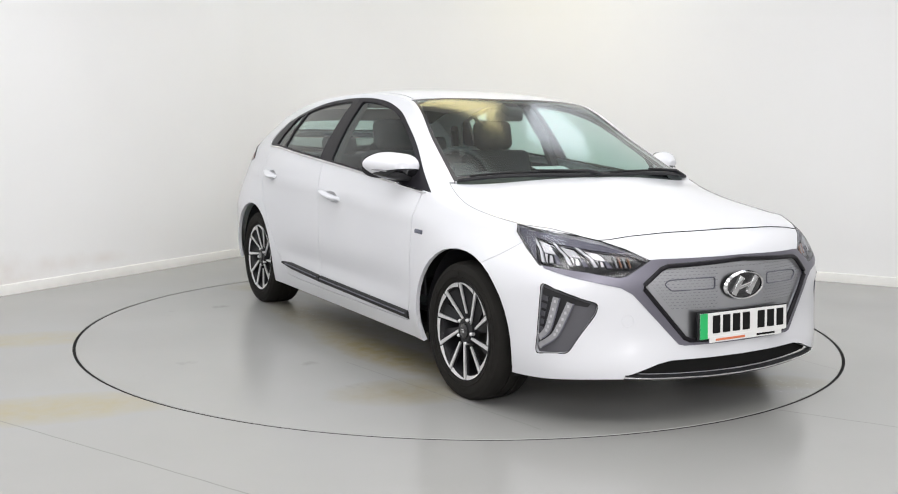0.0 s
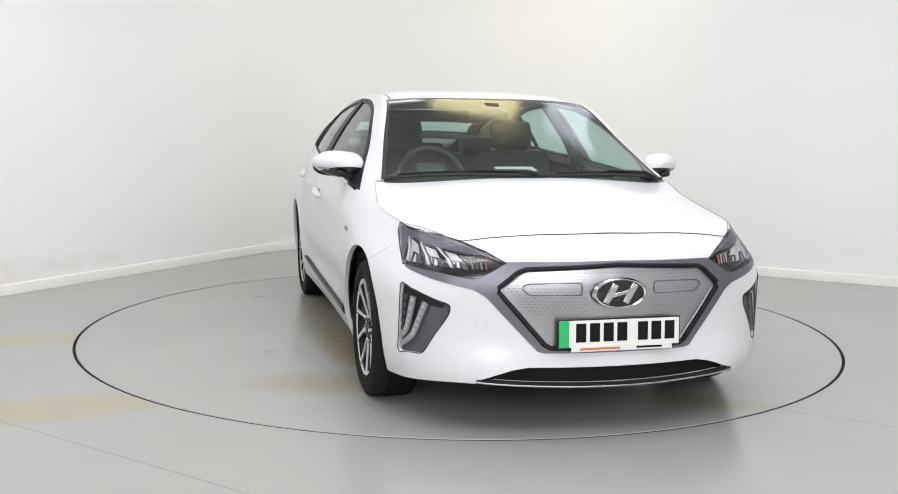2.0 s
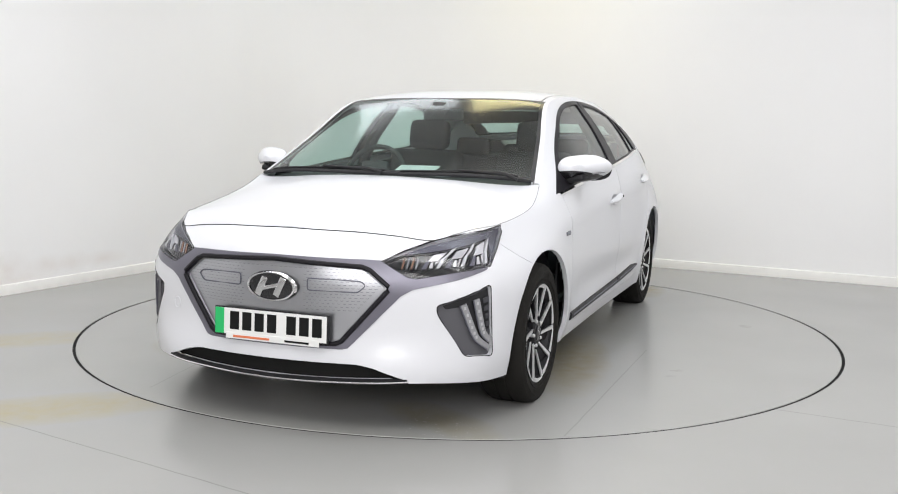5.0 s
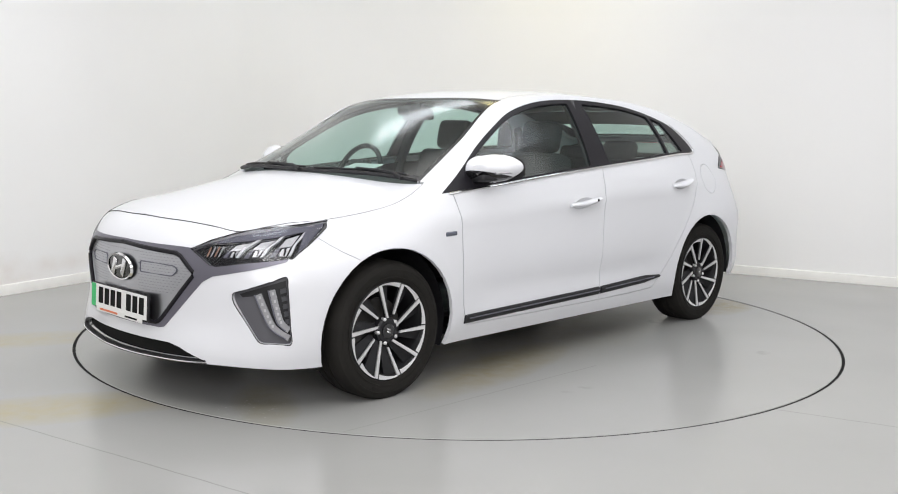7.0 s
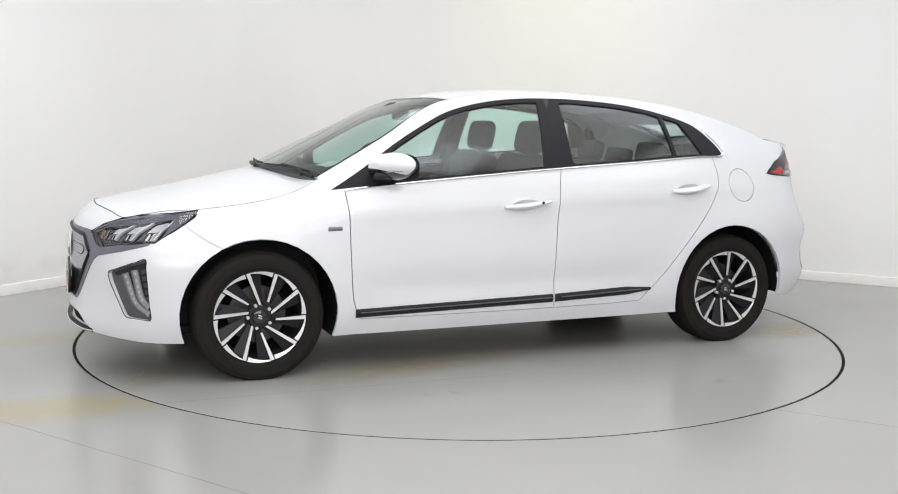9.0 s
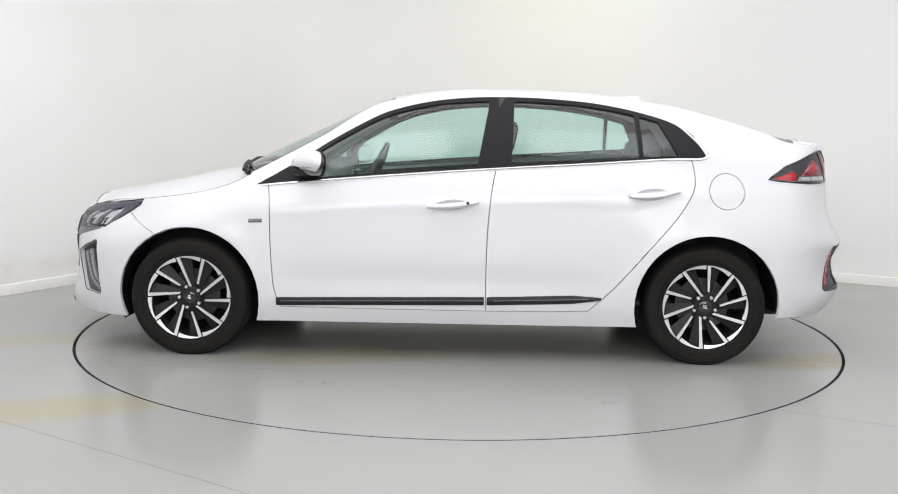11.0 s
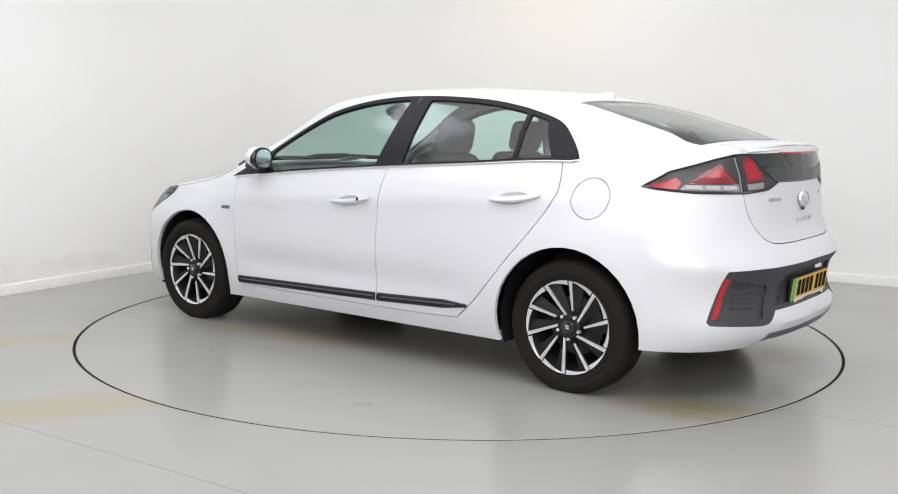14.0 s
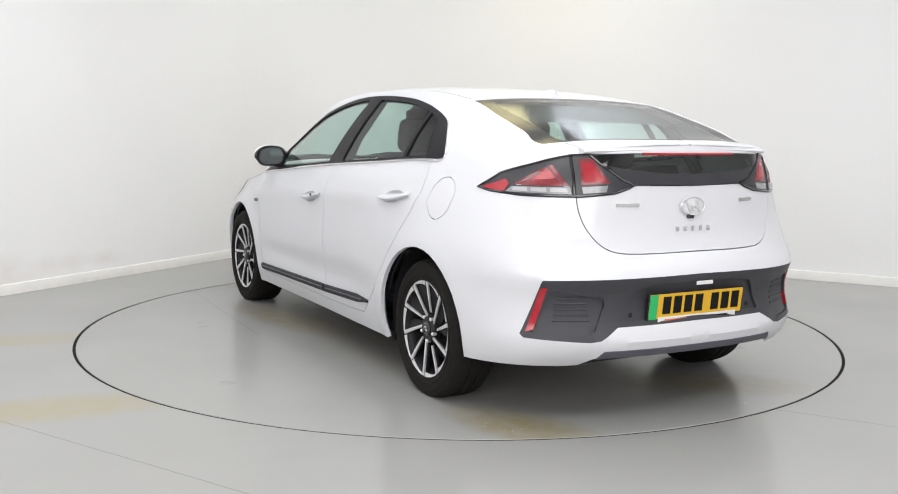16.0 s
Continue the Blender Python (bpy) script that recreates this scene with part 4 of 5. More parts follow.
# wheels
def wheel():
    """A tyre and a ten-spoke alloy wheel, facing +y, with its middle at the origin."""
    hub = new("wheel")
    tyre = part("tyre", lathe([(0.205, -0.095), (0.225, -0.10), (0.27, -0.108), (0.300, -0.10), (0.311, -0.085), (0.3155, -0.06), (0.316, -0.031), (0.311, -0.030), (0.311, -0.022), (0.316, -0.021),
                        (0.316, 0.021), (0.311, 0.022), (0.311, 0.030), (0.316, 0.031), (0.3155, 0.06), (0.311, 0.085), (0.300, 0.10), (0.288, 0.1045), (0.285, 0.1065), (0.27, 0.108), (0.245, 0.105), (0.228, 0.098), (0.222, 0.088), (0.205, 0.085)], 72), RUBBER, hub)
    wall_ring = bmesh.new()
    for r0 in (0.243, 0.276):
        merge(wall_ring, lathe([(r0, 0.1035 if r0 < 0.26 else 0.1055), (r0 + 0.001, 0.1075 if r0 < 0.26 else 0.1085), (r0 + 0.0035, 0.108 if r0 < 0.26 else 0.1085), (r0 + 0.0045, 0.1045 if r0 < 0.26 else 0.1045)], 72))
    part("wall_ring", wall_ring, RUBBER, tyre)
    for k in range(14):
        if k % 7 in (0, 1, 2, 4):
            a = 2 * math.pi * (k + 0.3) / 14
            mark = box_mesh(0.012, 0.002, 0.034, 0.0006, 1, Matrix.Rotation(-a, 4, "Y") @ Matrix.Translation((0.261, 0.1082, 0)))
            part("wall_mark", mark, RUBBER, tyre)
    rim = part("rim", lathe([(0.223, 0.082), (0.226, 0.094), (0.221, 0.098), (0.214, 0.094), (0.206, 0.082), (0.198, 0.05), (0.19, -0.09)], 72), ALLOYDARK, hub, "two-tone alloy wheel")
    part("brake_disc", lathe([(0.0001, -0.005), (0.14, -0.005), (0.14, 0.005), (0.0001, 0.006)], 40), plain_disc, rim)
    # flat near-black disc stands in for the shade inside the wheel
    part("shade_disc", lathe([(0.19, -0.09), (0.0001, -0.085)], 40), GAPM, rim)

    def flat_blade(corners, thick):
        """A straight blade with a flat bright face: corners as (angle, radius, depth), in order round the face."""
        bm = bmesh.new()
        face = [bm.verts.new((r * math.cos(b), y, r * math.sin(b))) for b, r, y in corners]
        back = [bm.verts.new(v.co - Vector((0, thick, 0))) for v in face]
        bm.faces.new(face)
        for q in range(len(face)):
            bm.faces.new((face[q], back[q], back[(q + 1) % len(face)], face[(q + 1) % len(face)]))
        bmesh.ops.recalc_face_normals(bm, faces=bm.faces[:])
        return bm

    for k in range(10):
        a = radians(36 * k + 3)
        inner_r, turn, w0 = (0.080, 0.17, 0.060) if k % 2 else (0.046, 0.42, 0.13)
        spoke = flat_blade([(a + turn - w0, inner_r, 0.080), (a + turn + w0, inner_r, 0.080), (a + 0.041, 0.219, 0.099), (a - 0.041, 0.219, 0.099)], 0.007)
        part("spoke", spoke, ALLOY, rim, "machined silver spoke" if k == 0 else "")
        web = flat_blade([(a + turn, inner_r * 0.9, 0.066), (a - 0.03, 0.212, 0.086), (a + 0.30, 0.210, 0.070), (a + 0.30 + turn, inner_r, 0.050)], 0.01)
        part("spoke_web", web, ALLOYDARK, rim)
        band = bmesh.new()
        rows = []
        for j in range(7):
            b = a + 0.04 + 0.520 * j / 6
            w = 0.005 + 0.017 * j / 6
            c = Vector((math.cos(b), 0, math.sin(b)))
            rows.append([band.verts.new(c * (0.2205 - w) + Vector((0, 0.0955, 0))), band.verts.new(c * 0.2205 + Vector((0, 0.0995, 0)))])
        for p, q in zip(rows, rows[1:]):
            band.faces.new((p[0], p[1], q[1], q[0]))
        bmesh.ops.recalc_face_normals(band, faces=band.faces[:])
        part("spoke_tip", band, ALLOY, rim)
    part("hub", lathe([(0.062, 0.05), (0.060, 0.078), (0.052, 0.086), (0.036, 0.087)], 40), ALLOYDARK, rim)
    part("centre_cap", lathe([(0.034, 0.083), (0.033, 0.090), (0.028, 0.0925), (0.0001, 0.0935)], 32), GLOSSBLACK, rim, "black centre cap")
    mark = box_mesh(0.020, 0.002, 0.006, 0.0008, 1, pose(-0.0, 0.0945, 0.006, 0, -25, 0))
    mark = box_mesh(0.020, 0.002, 0.006, 0.0008, 1, pose(0.0, 0.0945, -0.006, 0, -25, 0), mark)
    part("cap_mark", mark, CHROME, rim)
    for k in range(5):
        a = radians(72 * k - 2)
        nut = lathe([(0.0001, 0.092), (0.006, 0.0915), (0.0085, 0.088), (0.0085, 0.07)], 12)
        nut.transform(Matrix.Translation((0.057 * math.cos(a), 0, 0.057 * math.sin(a))))
        part("wheel_nut", nut, ALLOY, rim)
    valve = tube([(0.19, 0.085, 0.05), (0.182, 0.093, 0.048)], 0.004, 6)
    part("valve", valve, BLACK, rim)
    return hub


plain_disc = plain("brake_steel", (0.10, 0.097, 0.093), 0.4, metal=0.8, vary=0.15, scale=30)
first = wheel()
first.parent = car
first.matrix_basis = pose(1.35, 0.780, 0.307, 0, 0, 0)
wheels = [first]
for x, y, turn, spin in ((-1.35, 0.76, 0, 18), (1.35, -0.775, 180, 29), (-1.35, -0.76, 180, 75)):
    wheels.append(copy_thing(first, pose(x, y, 0.307, 0, 0, turn) @ pose(0, 0, 0, 0, spin, 0)))


# wheel housings and floor pan
def liner(x0):
    bm = bmesh.new()
    rows = []
    back = 1.11 if x0 > 0 else 1.035
    for k in range(21):
        t = math.pi * (back - (back + 0.11) * k / 20)
        rows.append([bm.verts.new((x0 + 0.385 * math.cos(t), y, WHEEL_Z + 0.385 * math.sin(t))) for y in (0.835, 0.80, 0.52)])
    for p, q in zip(rows, rows[1:]):
        for k in range(2):
            bm.faces.new((p[k], q[k], q[k + 1], p[k + 1]))
    bm.faces.new([r[2] for r in rows])
    bmesh.ops.recalc_face_normals(bm, faces=bm.faces[:])
    return bm


for x0 in (1.35, -1.35):
    both("wheel_liner", liner(x0), BLACK, label="black wheel arch liner")
pan = bmesh.new()
box_mesh(1.7, 1.62, 0.05, 0.01, 1, pose(0.0, 0, 0.215), pan)
box_mesh(0.70, 1.06, 0.05, 0.01, 1, pose(1.45, 0, 0.20), pan)
box_mesh(0.80, 1.06, 0.05, 0.01, 1, pose(-1.50, 0, 0.24), pan)
part("floor_pan", pan, BLACK, car, "black underbody")
axle = tube([(-1.35, -0.7, 0.29), (-1.35, 0.7, 0.29)], 0.035, 10)
part("rear_axle", axle, BLACK, car)


# door furniture
def on_side(x, z, out=0.0):
    s = s_of_x(x)
    p = skin(s, z)
    q = skin(s + 0.02, z) - skin(s - 0.02, z)
    nrm = Vector((q.y, -q.x, 0)).normalized()
    return p + nrm * out


def side_bar(line, half, out, n=5):
    """A bar with a rounded face that follows the skin along a line of (x, z)."""
    bm = bmesh.new()
    rows = []
    for i, (x, z) in enumerate(line):
        t = i / (len(line) - 1)
        h = half(t) if callable(half) else half
        o = out(t) if callable(out) else out
        rows.append([bm.verts.new(on_side(x, z + h * math.cos(math.pi * k / n), o * math.sin(math.pi * k / n) + 0.0005)) for k in range(n + 1)])
    for p, q in zip(rows, rows[1:]):
        for k in range(n):
            bm.faces.new((p[k], q[k], q[k + 1], p[k + 1]))
    bm.faces.new(rows[0])
    bm.faces.new(rows[-1][::-1])
    bmesh.ops.recalc_face_normals(bm, faces=bm.faces[:])
    return bm


def handle(x0, x1, z0, z1):
    """A pull handle that stands off the door, its ends turned in."""
    pts = [(x0 + (x1 - x0) * k / 16, z0 + (z1 - z0) * k / 16 - 0.010 * math.sin(math.pi * k / 16)) for k in range(17)]
    return side_bar(pts, lambda t: 0.004 + 0.013 * math.sin(math.pi * min(1, t * 0.8 + 0.12)), lambda t: 0.008 + 0.024 * math.sin(math.pi * (0.1 + 0.8 * t)) ** 0.6, 8)


def cup(x, z):
    """The hollow behind a handle."""
    bm = bmesh.new()
    n, rings = 32, []
    for r, d in ((1.0, 0.0), (0.93, -0.003), (0.75, -0.008), (0.5, -0.012), (0.25, -0.014)):
        rings.append([bm.verts.new(on_side(x + r * 0.088 * math.cos(2 * math.pi * k / n), z + r * (0.030 * math.sin(2 * math.pi * k / n) - 0.0088 * math.cos(2 * math.pi * k / n)), d)) for k in range(n)])
    for p, q in zip(rings, rings[1:]):
        for k in range(n):
            bm.faces.new((p[k], p[(k + 1) % n], q[(k + 1) % n], q[k]))
    bm.faces.new(rings[-1])
    bmesh.ops.recalc_face_normals(bm, faces=bm.faces[:])
    return bm


both("handle", handle(0.098, -0.166, 0.812, 0.840), PAINT, doors_f, "white pull handle")
both("handle", handle(-0.930, -1.193, 0.881, 0.909), PAINT, doors_r, "white pull handle")
both("handle_cup", cup(*CUP_AT[0]), PAINT, doors_f)
both("handle_cup", cup(*CUP_AT[1]), PAINT, doors_r)
lock = lathe([(0.0001, 0.004), (0.007, 0.003), (0.008, 0.0)], 14)
lock.transform(Matrix.Translation(on_side(-0.11, 0.834, 0.031)))
part("lock", lock, BLACK, doors_f[0])


def trim_line(x0, x1, z0, z1, n=24):
    return [(x0 + (x1 - x0) * k / n, z0 + (z1 - z0) * k / n) for k in range(n + 1)]


both("side_trim", side_bar(trim_line(0.885, -0.200, 0.300, 0.322), lambda t: 0.022, 0.012), BLACK, doors_f, "black lower door strip")
both("side_trim", side_bar(trim_line(-0.216, -0.805, 0.322, 0.345), lambda t: 0.022 * (1 - max(0, t - 0.75) * 2.6), 0.012), BLACK, doors_r, "black lower door strip")
both("trim_insert", side_bar(trim_line(0.86, -0.195, 0.304, 0.326), 0.0045, 0.017), SATIN, doors_f, "thin silver insert")
both("trim_insert", side_bar(trim_line(-0.25, -0.74, 0.327, 0.345), 0.0045, 0.017), SATIN, doors_r, "thin silver insert")
waist = [(x, belt(x) + 0.001) for x in np.linspace(0.955, -1.30, 50)]
both("chrome_strip", side_bar(waist, 0.006, 0.008, 4), CHROME, side_frame, "chrome waist strip")
tailing = spline([(-1.30, 1.068), (-1.345, 1.078), (-1.352, 1.105), (-1.30, 1.172), (-1.215, 1.246)], 5)
both("chrome_strip", side_bar(tailing, 0.007, 0.006, 4), CHROME, side_frame, "chrome waist strip")


# door mirrors
def mirror_shell():
    """An egg-shaped housing: rounded nose to the front, cut flat behind."""
    bm = bmesh.new()
    rows = []
    n = 24
    for i in range(11):
        t = i / 10
        x = 0.83 - 0.195 * t
        k = math.sin(math.pi * (0.05 + 0.66 * t)) ** 0.7
        row = []
        for j in range(n):
            a = 2 * math.pi * j / n
            cy, cz = math.cos(a), math.sin(a)
            hy, hz = 0.126 * k, (0.074 if cz > 0 else 0.062) * k * (1 - 0.38 * max(0.0, cy) ** 1.3)
            y = 0.893 + hy * math.copysign(abs(cy) ** (0.75 if cy > 0 else 0.45), cy) + 0.012 * t
            z = 1.022 + hz * math.copysign(abs(cz) ** 0.8, cz) + 0.010 * (y - 0.905) / 0.1 - 0.008 * t
            row.append(bm.verts.new((x, y, z)))
        rows.append(row)
    for p, q in zip(rows, rows[1:]):
        for j in range(n):
            bm.faces.new((p[j], p[(j + 1) % n], q[(j + 1) % n], q[j]))
    bm.faces.new(rows[0])
    back = [bm.verts.new(v.co + Vector((0.02, 0.0, 0.0)) + (Vector((v.co.x, 0.912, 1.028)) - v.co) * 0.10) for v in rows[-1]]
    for j in range(n):
        bm.faces.new((rows[-1][j], rows[-1][(j + 1) % n], back[(j + 1) % n], back[j]))
    bmesh.ops.recalc_face_normals(bm, faces=bm.faces[:])
    return bm


def split_low(bm, low):
    cut = bmesh.ops.bisect_plane(bm, geom=bm.verts[:] + bm.edges[:] + bm.faces[:], plane_co=(0.7, 0.9, 0.990), plane_no=(-0.16, 0.06, 1.0), clear_outer=low, clear_inner=not low)
    return bm


def keep_front(bm, front):
    bmesh.ops.bisect_plane(bm, geom=bm.verts[:] + bm.edges[:] + bm.faces[:], plane_co=(0.692, 0.9, 1.02), plane_no=(1.0, 0.10, 0.40), clear_outer=not front, clear_inner=front)
    return bm


def swept(bm):
    """A mirror part drawn back towards its outer end."""
    for v in bm.verts:
        v.co.x = 0.735 + (v.co.x - 0.735) * 0.72 - 0.42 * (v.co.y - 0.87)
    return bm


arms = both("door_mirror", swept(keep_front(split_low(mirror_shell(), False), True)), PAINT, label="white and black door mirror")
both("mirror_base", swept(split_low(mirror_shell(), True)), GLOSSBLACK, arms, "black lower mirror housing")
both("mirror_housing", swept(keep_front(split_low(mirror_shell(), False), False)), GLOSSBLACK, arms, "black rear mirror housing")
glass = bmesh.new()
loop = [glass.verts.new((0.645, 0.912 + 0.097 * math.copysign(abs(math.cos(a)) ** 0.75, math.cos(a)), 1.028 + (0.062 if math.sin(a) > 0 else 0.053) * math.copysign(abs(math.sin(a)) ** 0.8, math.sin(a)))) for a in np.linspace(0, 2 * math.pi, 28, endpoint=False)]
glass.faces.new(loop)
bezel = bmesh.new()
face = [bezel.verts.new((0.638, 0.912 + (v.co.y - 0.912) * 1.10, 1.016 + (v.co.z - 1.028) * 1.10)) for v in loop]
bezel.faces.new(face)
for v in loop:
    v.co = (0.629, 0.912 + (v.co.y - 0.912) * 0.92, 1.016 + (v.co.z - 1.028) * 0.92)
both("mirror_bezel", swept(bezel), BLACK, arms, "black mirror bezel")
both("mirror_glass", swept(glass), MIRROR, arms, "mirror glass")
stalk = box_mesh(0.10, 0.15, 0.030, 0.012, 3, pose(0.735, 0.858, 0.966, 12, 0, -14))
both("mirror_arm", stalk, BLACK, arms, "black mirror arm")
repeater = tube(spline([(0.80, 0.955, 1.000), (0.765, 0.985, 1.004), (0.72, 1.003, 1.007), (0.68, 1.008, 1.010)], 4), 0.0055, 6)
both("repeater", swept(repeater), LAMPCLEAR, arms, "clear indicator strip")


# lamps, badges and plates
def on_skin(s, z, out=0.0, side=1):
    p = skin(s, z)
    e = 0.012
    a = skin(min(s + e, TOTAL), z) - skin(max(s - e, 0.0), z)
    b = skin(s, z + e) - skin(s, z - e)
    if s < e:
        a.y, a.x = max(a.y, 1e-4), 0.0
    elif s > TOTAL - e:
        a.y, a.x = min(a.y, -1e-4), 0.0
    nrm = b.cross(a)
    nrm.normalize()
    if nrm.dot(Vector((p.x / 2.2, p.y, 0))) < 0:
        nrm = -nrm
    q = p + nrm * out
    return Vector((q.x, q.y * side, q.z))


def patch(outline, out, depth=0.008, step=0.02):
    """A small shell that follows the skin inside an outline."""
    us, vs = [q[0] for q in outline], [q[1] for q in outline]
    bm = cut_sheet((min(us), min(vs), max(us), max(vs)), [("patch", outline)], step, lambda s, z: on_skin(s, z, out))["patch"]
    if sum(f.normal.dot(Vector((f.calc_center_median().x / 2.2, f.calc_center_median().y, 0))) for f in bm.faces) < 0:
        bmesh.ops.reverse_faces(bm, faces=bm.faces[:])
    return flange(bm, depth)


def skin_tube(line, r, out, n=8):
    return tube([on_skin(s, z, out) for s, z in line], r, n)


# headlights: three stepped reflectors, an amber end and a bright outer guide
def lerp2(a, b, t):
    return (a[0] + (b[0] - a[0]) * t, a[1] + (b[1] - a[1]) * t)


HL_LOW0, HL_LOW1 = P(1.825, 0.677), F(0.50, 0.662)
HL_UP0, HL_UP1 = P(1.748, 0.772), F(0.525, 0.720)
both("lamp_lid", patch([P(1.815, 0.682), HL_UP0, HL_UP1, F(0.455, 0.698), F(0.53, 0.728), F(0.63, 0.760), F(0.74, 0.778), P(1.76, 0.793), P(1.65, 0.804), P(1.66, 0.785), P(1.745, 0.727)], -0.006), SATIN, headlights, "dark inner lid of the lamp")
both("lamp_floor", patch([P(1.835, 0.674), HL_UP0, HL_UP1, F(0.47, 0.690), F(0.55, 0.636), F(0.70, 0.652)], -0.022, 0.004), GLOSSBLACK, headlights, "black lamp floor")


def HL(t, v):
    """A place in the lamp: t from its outer to its inner end, v from its foot to its lid."""
    return lerp2(lerp2(HL_LOW0, HL_LOW1, t), lerp2(HL_UP0, HL_UP1, t), v)


def hl_patch(name, corners, out, mat, label="", depth=0.008):
    both(name, patch([HL(*q) for q in corners], out, depth), mat, headlights, label)


for k, t in enumerate((0.05, 0.35, 0.60)):
    wide = (0.26, 0.22, 0.19)[k]
    # bright bent guide: upright at its foot, then leaning outwards to the lid
    hl_patch("lamp_guide", [(t, 0.06), (t + 0.035, 0.06), (t + 0.035, 0.50), (t - 0.050, 1.00), (t - 0.095, 1.00), (t, 0.52)], -0.007, GUIDE, "bright bent light guide" if k == 0 else "", 0.014)
    # upper facet and the small projector block below it
    hl_patch("reflector_bowl", [(t + 0.055, 0.50), (t + wide * 0.80, 0.50), (t + wide * 0.62, 0.86), (t - 0.005, 0.92)], -0.014, REFLECT, "bright lamp reflector" if k == 0 else "", 0.005)
    hl_patch("lamp_block", [(t + 0.06, 0.08), (t + wide * 0.55, 0.10), (t + wide * 0.60, 0.42), (t + 0.06, 0.46)], -0.013, REFLECT, "", 0.008)
    hl_patch("lamp_louvre", [(t + wide * 0.28, 0.08), (t + wide * 0.36, 0.08), (t + wide * 0.50, 0.44), (t + wide * 0.40, 0.44)], -0.010, GLOSSBLACK, "", 0.006)
    hl_patch("lamp_divider", [(t + wide * 0.66, 0.04), (t + wide * 0.90, 0.04), (t + wide * 0.86, 0.46), (t + wide * 0.70, 0.46)], -0.010, SATIN, "", 0.012)
for k in range(4):
    t = 0.825 + 0.042 * k
    both("indicator_rib", skin_tube([HL(t, 0.10), HL(t + 0.02, 0.80)], 0.0036, -0.012), AMBER if k % 2 else LAMPCLEAR, headlights, "amber and clear indicator rib" if k == 1 else "")
both("lid_line", skin_tube([P(1.70, 0.795), F(0.74, 0.774), F(0.63, 0.756), F(0.53, 0.724), F(0.47, 0.700)], 0.0018, -0.003), GRILLE, headlights, "thin bright line along the lid")
both("lamp_mark", patch([P(1.715, 0.757), P(1.722, 0.752), P(1.700, 0.775), P(1.692, 0.781)], -0.003, 0.002), LAMPCLEAR, headlights)
# fog inserts: two bent light strips
FOG_TL, FOG_TR, FOG_BR, FOG_BL = F(0.645, 0.523), P(1.862, 0.600), P(1.846, 0.306), F(0.742, 0.318)


def FG(u, v):
    """A place in the insert: u from its inner to its outer edge, v from its top down."""
    return lerp2(lerp2(FOG_TL, FOG_TR, u), lerp2(FOG_BL, FOG_BR, u), v)


bumpers = (front_bumper, front_bumper)
both("fog_recess", patch([FG(*q) for q in ((0.10, 0.05), (0.97, 0.05), (0.97, 0.92), (0.80, 0.90), (0.52, 0.76), (0.38, 0.16), (0.12, 0.12))], -0.017, 0.003), BLACK, bumpers, "black recess round the light strips")
for line, wide in ((((0.44, 0.14), (0.475, 0.42), (0.53, 0.66), (0.64, 0.78), (0.93, 0.90)), 0.026), (((0.70, 0.13), (0.72, 0.42), (0.755, 0.62), (0.84, 0.72), (0.95, 0.78)), 0.026)):
    path = spline([FG(*q) for q in line], 5)
    both("light_strip", patch(strip(path, wide), -0.007, 0.012, 0.012), LAMPSTRIP, bumpers, "clear bent light strip")
    both("strip_edge", skin_tube([(q[0] - wide * 0.62, q[1] - 0.002) for q in path], 0.0032, -0.005, 6), SATIN, bumpers)
    for k in range(1, 13, 2):
        q = path[k]
        both("light_cell", patch([(q[0] - 0.004, q[1] - 0.006), (q[0] + 0.005, q[1] - 0.006), (q[0] + 0.005, q[1] + 0.006), (q[0] - 0.004, q[1] + 0.006)], -0.0055, 0.002), LIGHTCELL, bumpers)
for k in range(5):
    v = 0.16 + 0.115 * k
    both("recess_rib", patch([FG(0.84 + 0.01 * k, v), FG(0.96, v), FG(0.96, v + 0.07), FG(0.84 + 0.01 * k, v + 0.07)], -0.011, 0.006), GREYTRIM, bumpers)
both("insert_rim", tube([on_skin(s, z, 0.0) for s, z in FOG], 0.0022, 6, closed=True), BLACK, (front_bumper, front_bumper))
# parking sensors and tow cover
ring = [on_skin(s_front(0.535) + 0.024 * math.cos(a), 0.455 + 0.024 * math.sin(a), 0.0003, -1) for a in np.linspace(0, 2 * math.pi, 24, endpoint=False)]
part("tow_cover", tube(ring, 0.0016, 5, closed=True), PAINT, front_bumper, "faint round towing-eye cover")


lipline = [on_skin(s_front(0.55 * k / 20), 0.2125 + 0.0155 * (k / 20) ** 2, 0.004) for k in range(21)]
part("lip_strip", tube([Vector((p.x, -p.y, p.z)) for p in lipline[:0:-1]] + lipline, 0.0035, 6), CHROME, front_bumper, "thin chrome strip")
both("lamp_rim", tube([on_skin(s, z, 0.0) for s, z in HEADLIGHT], 0.0035, 5, closed=True), GLOSSBLACK, headlights)
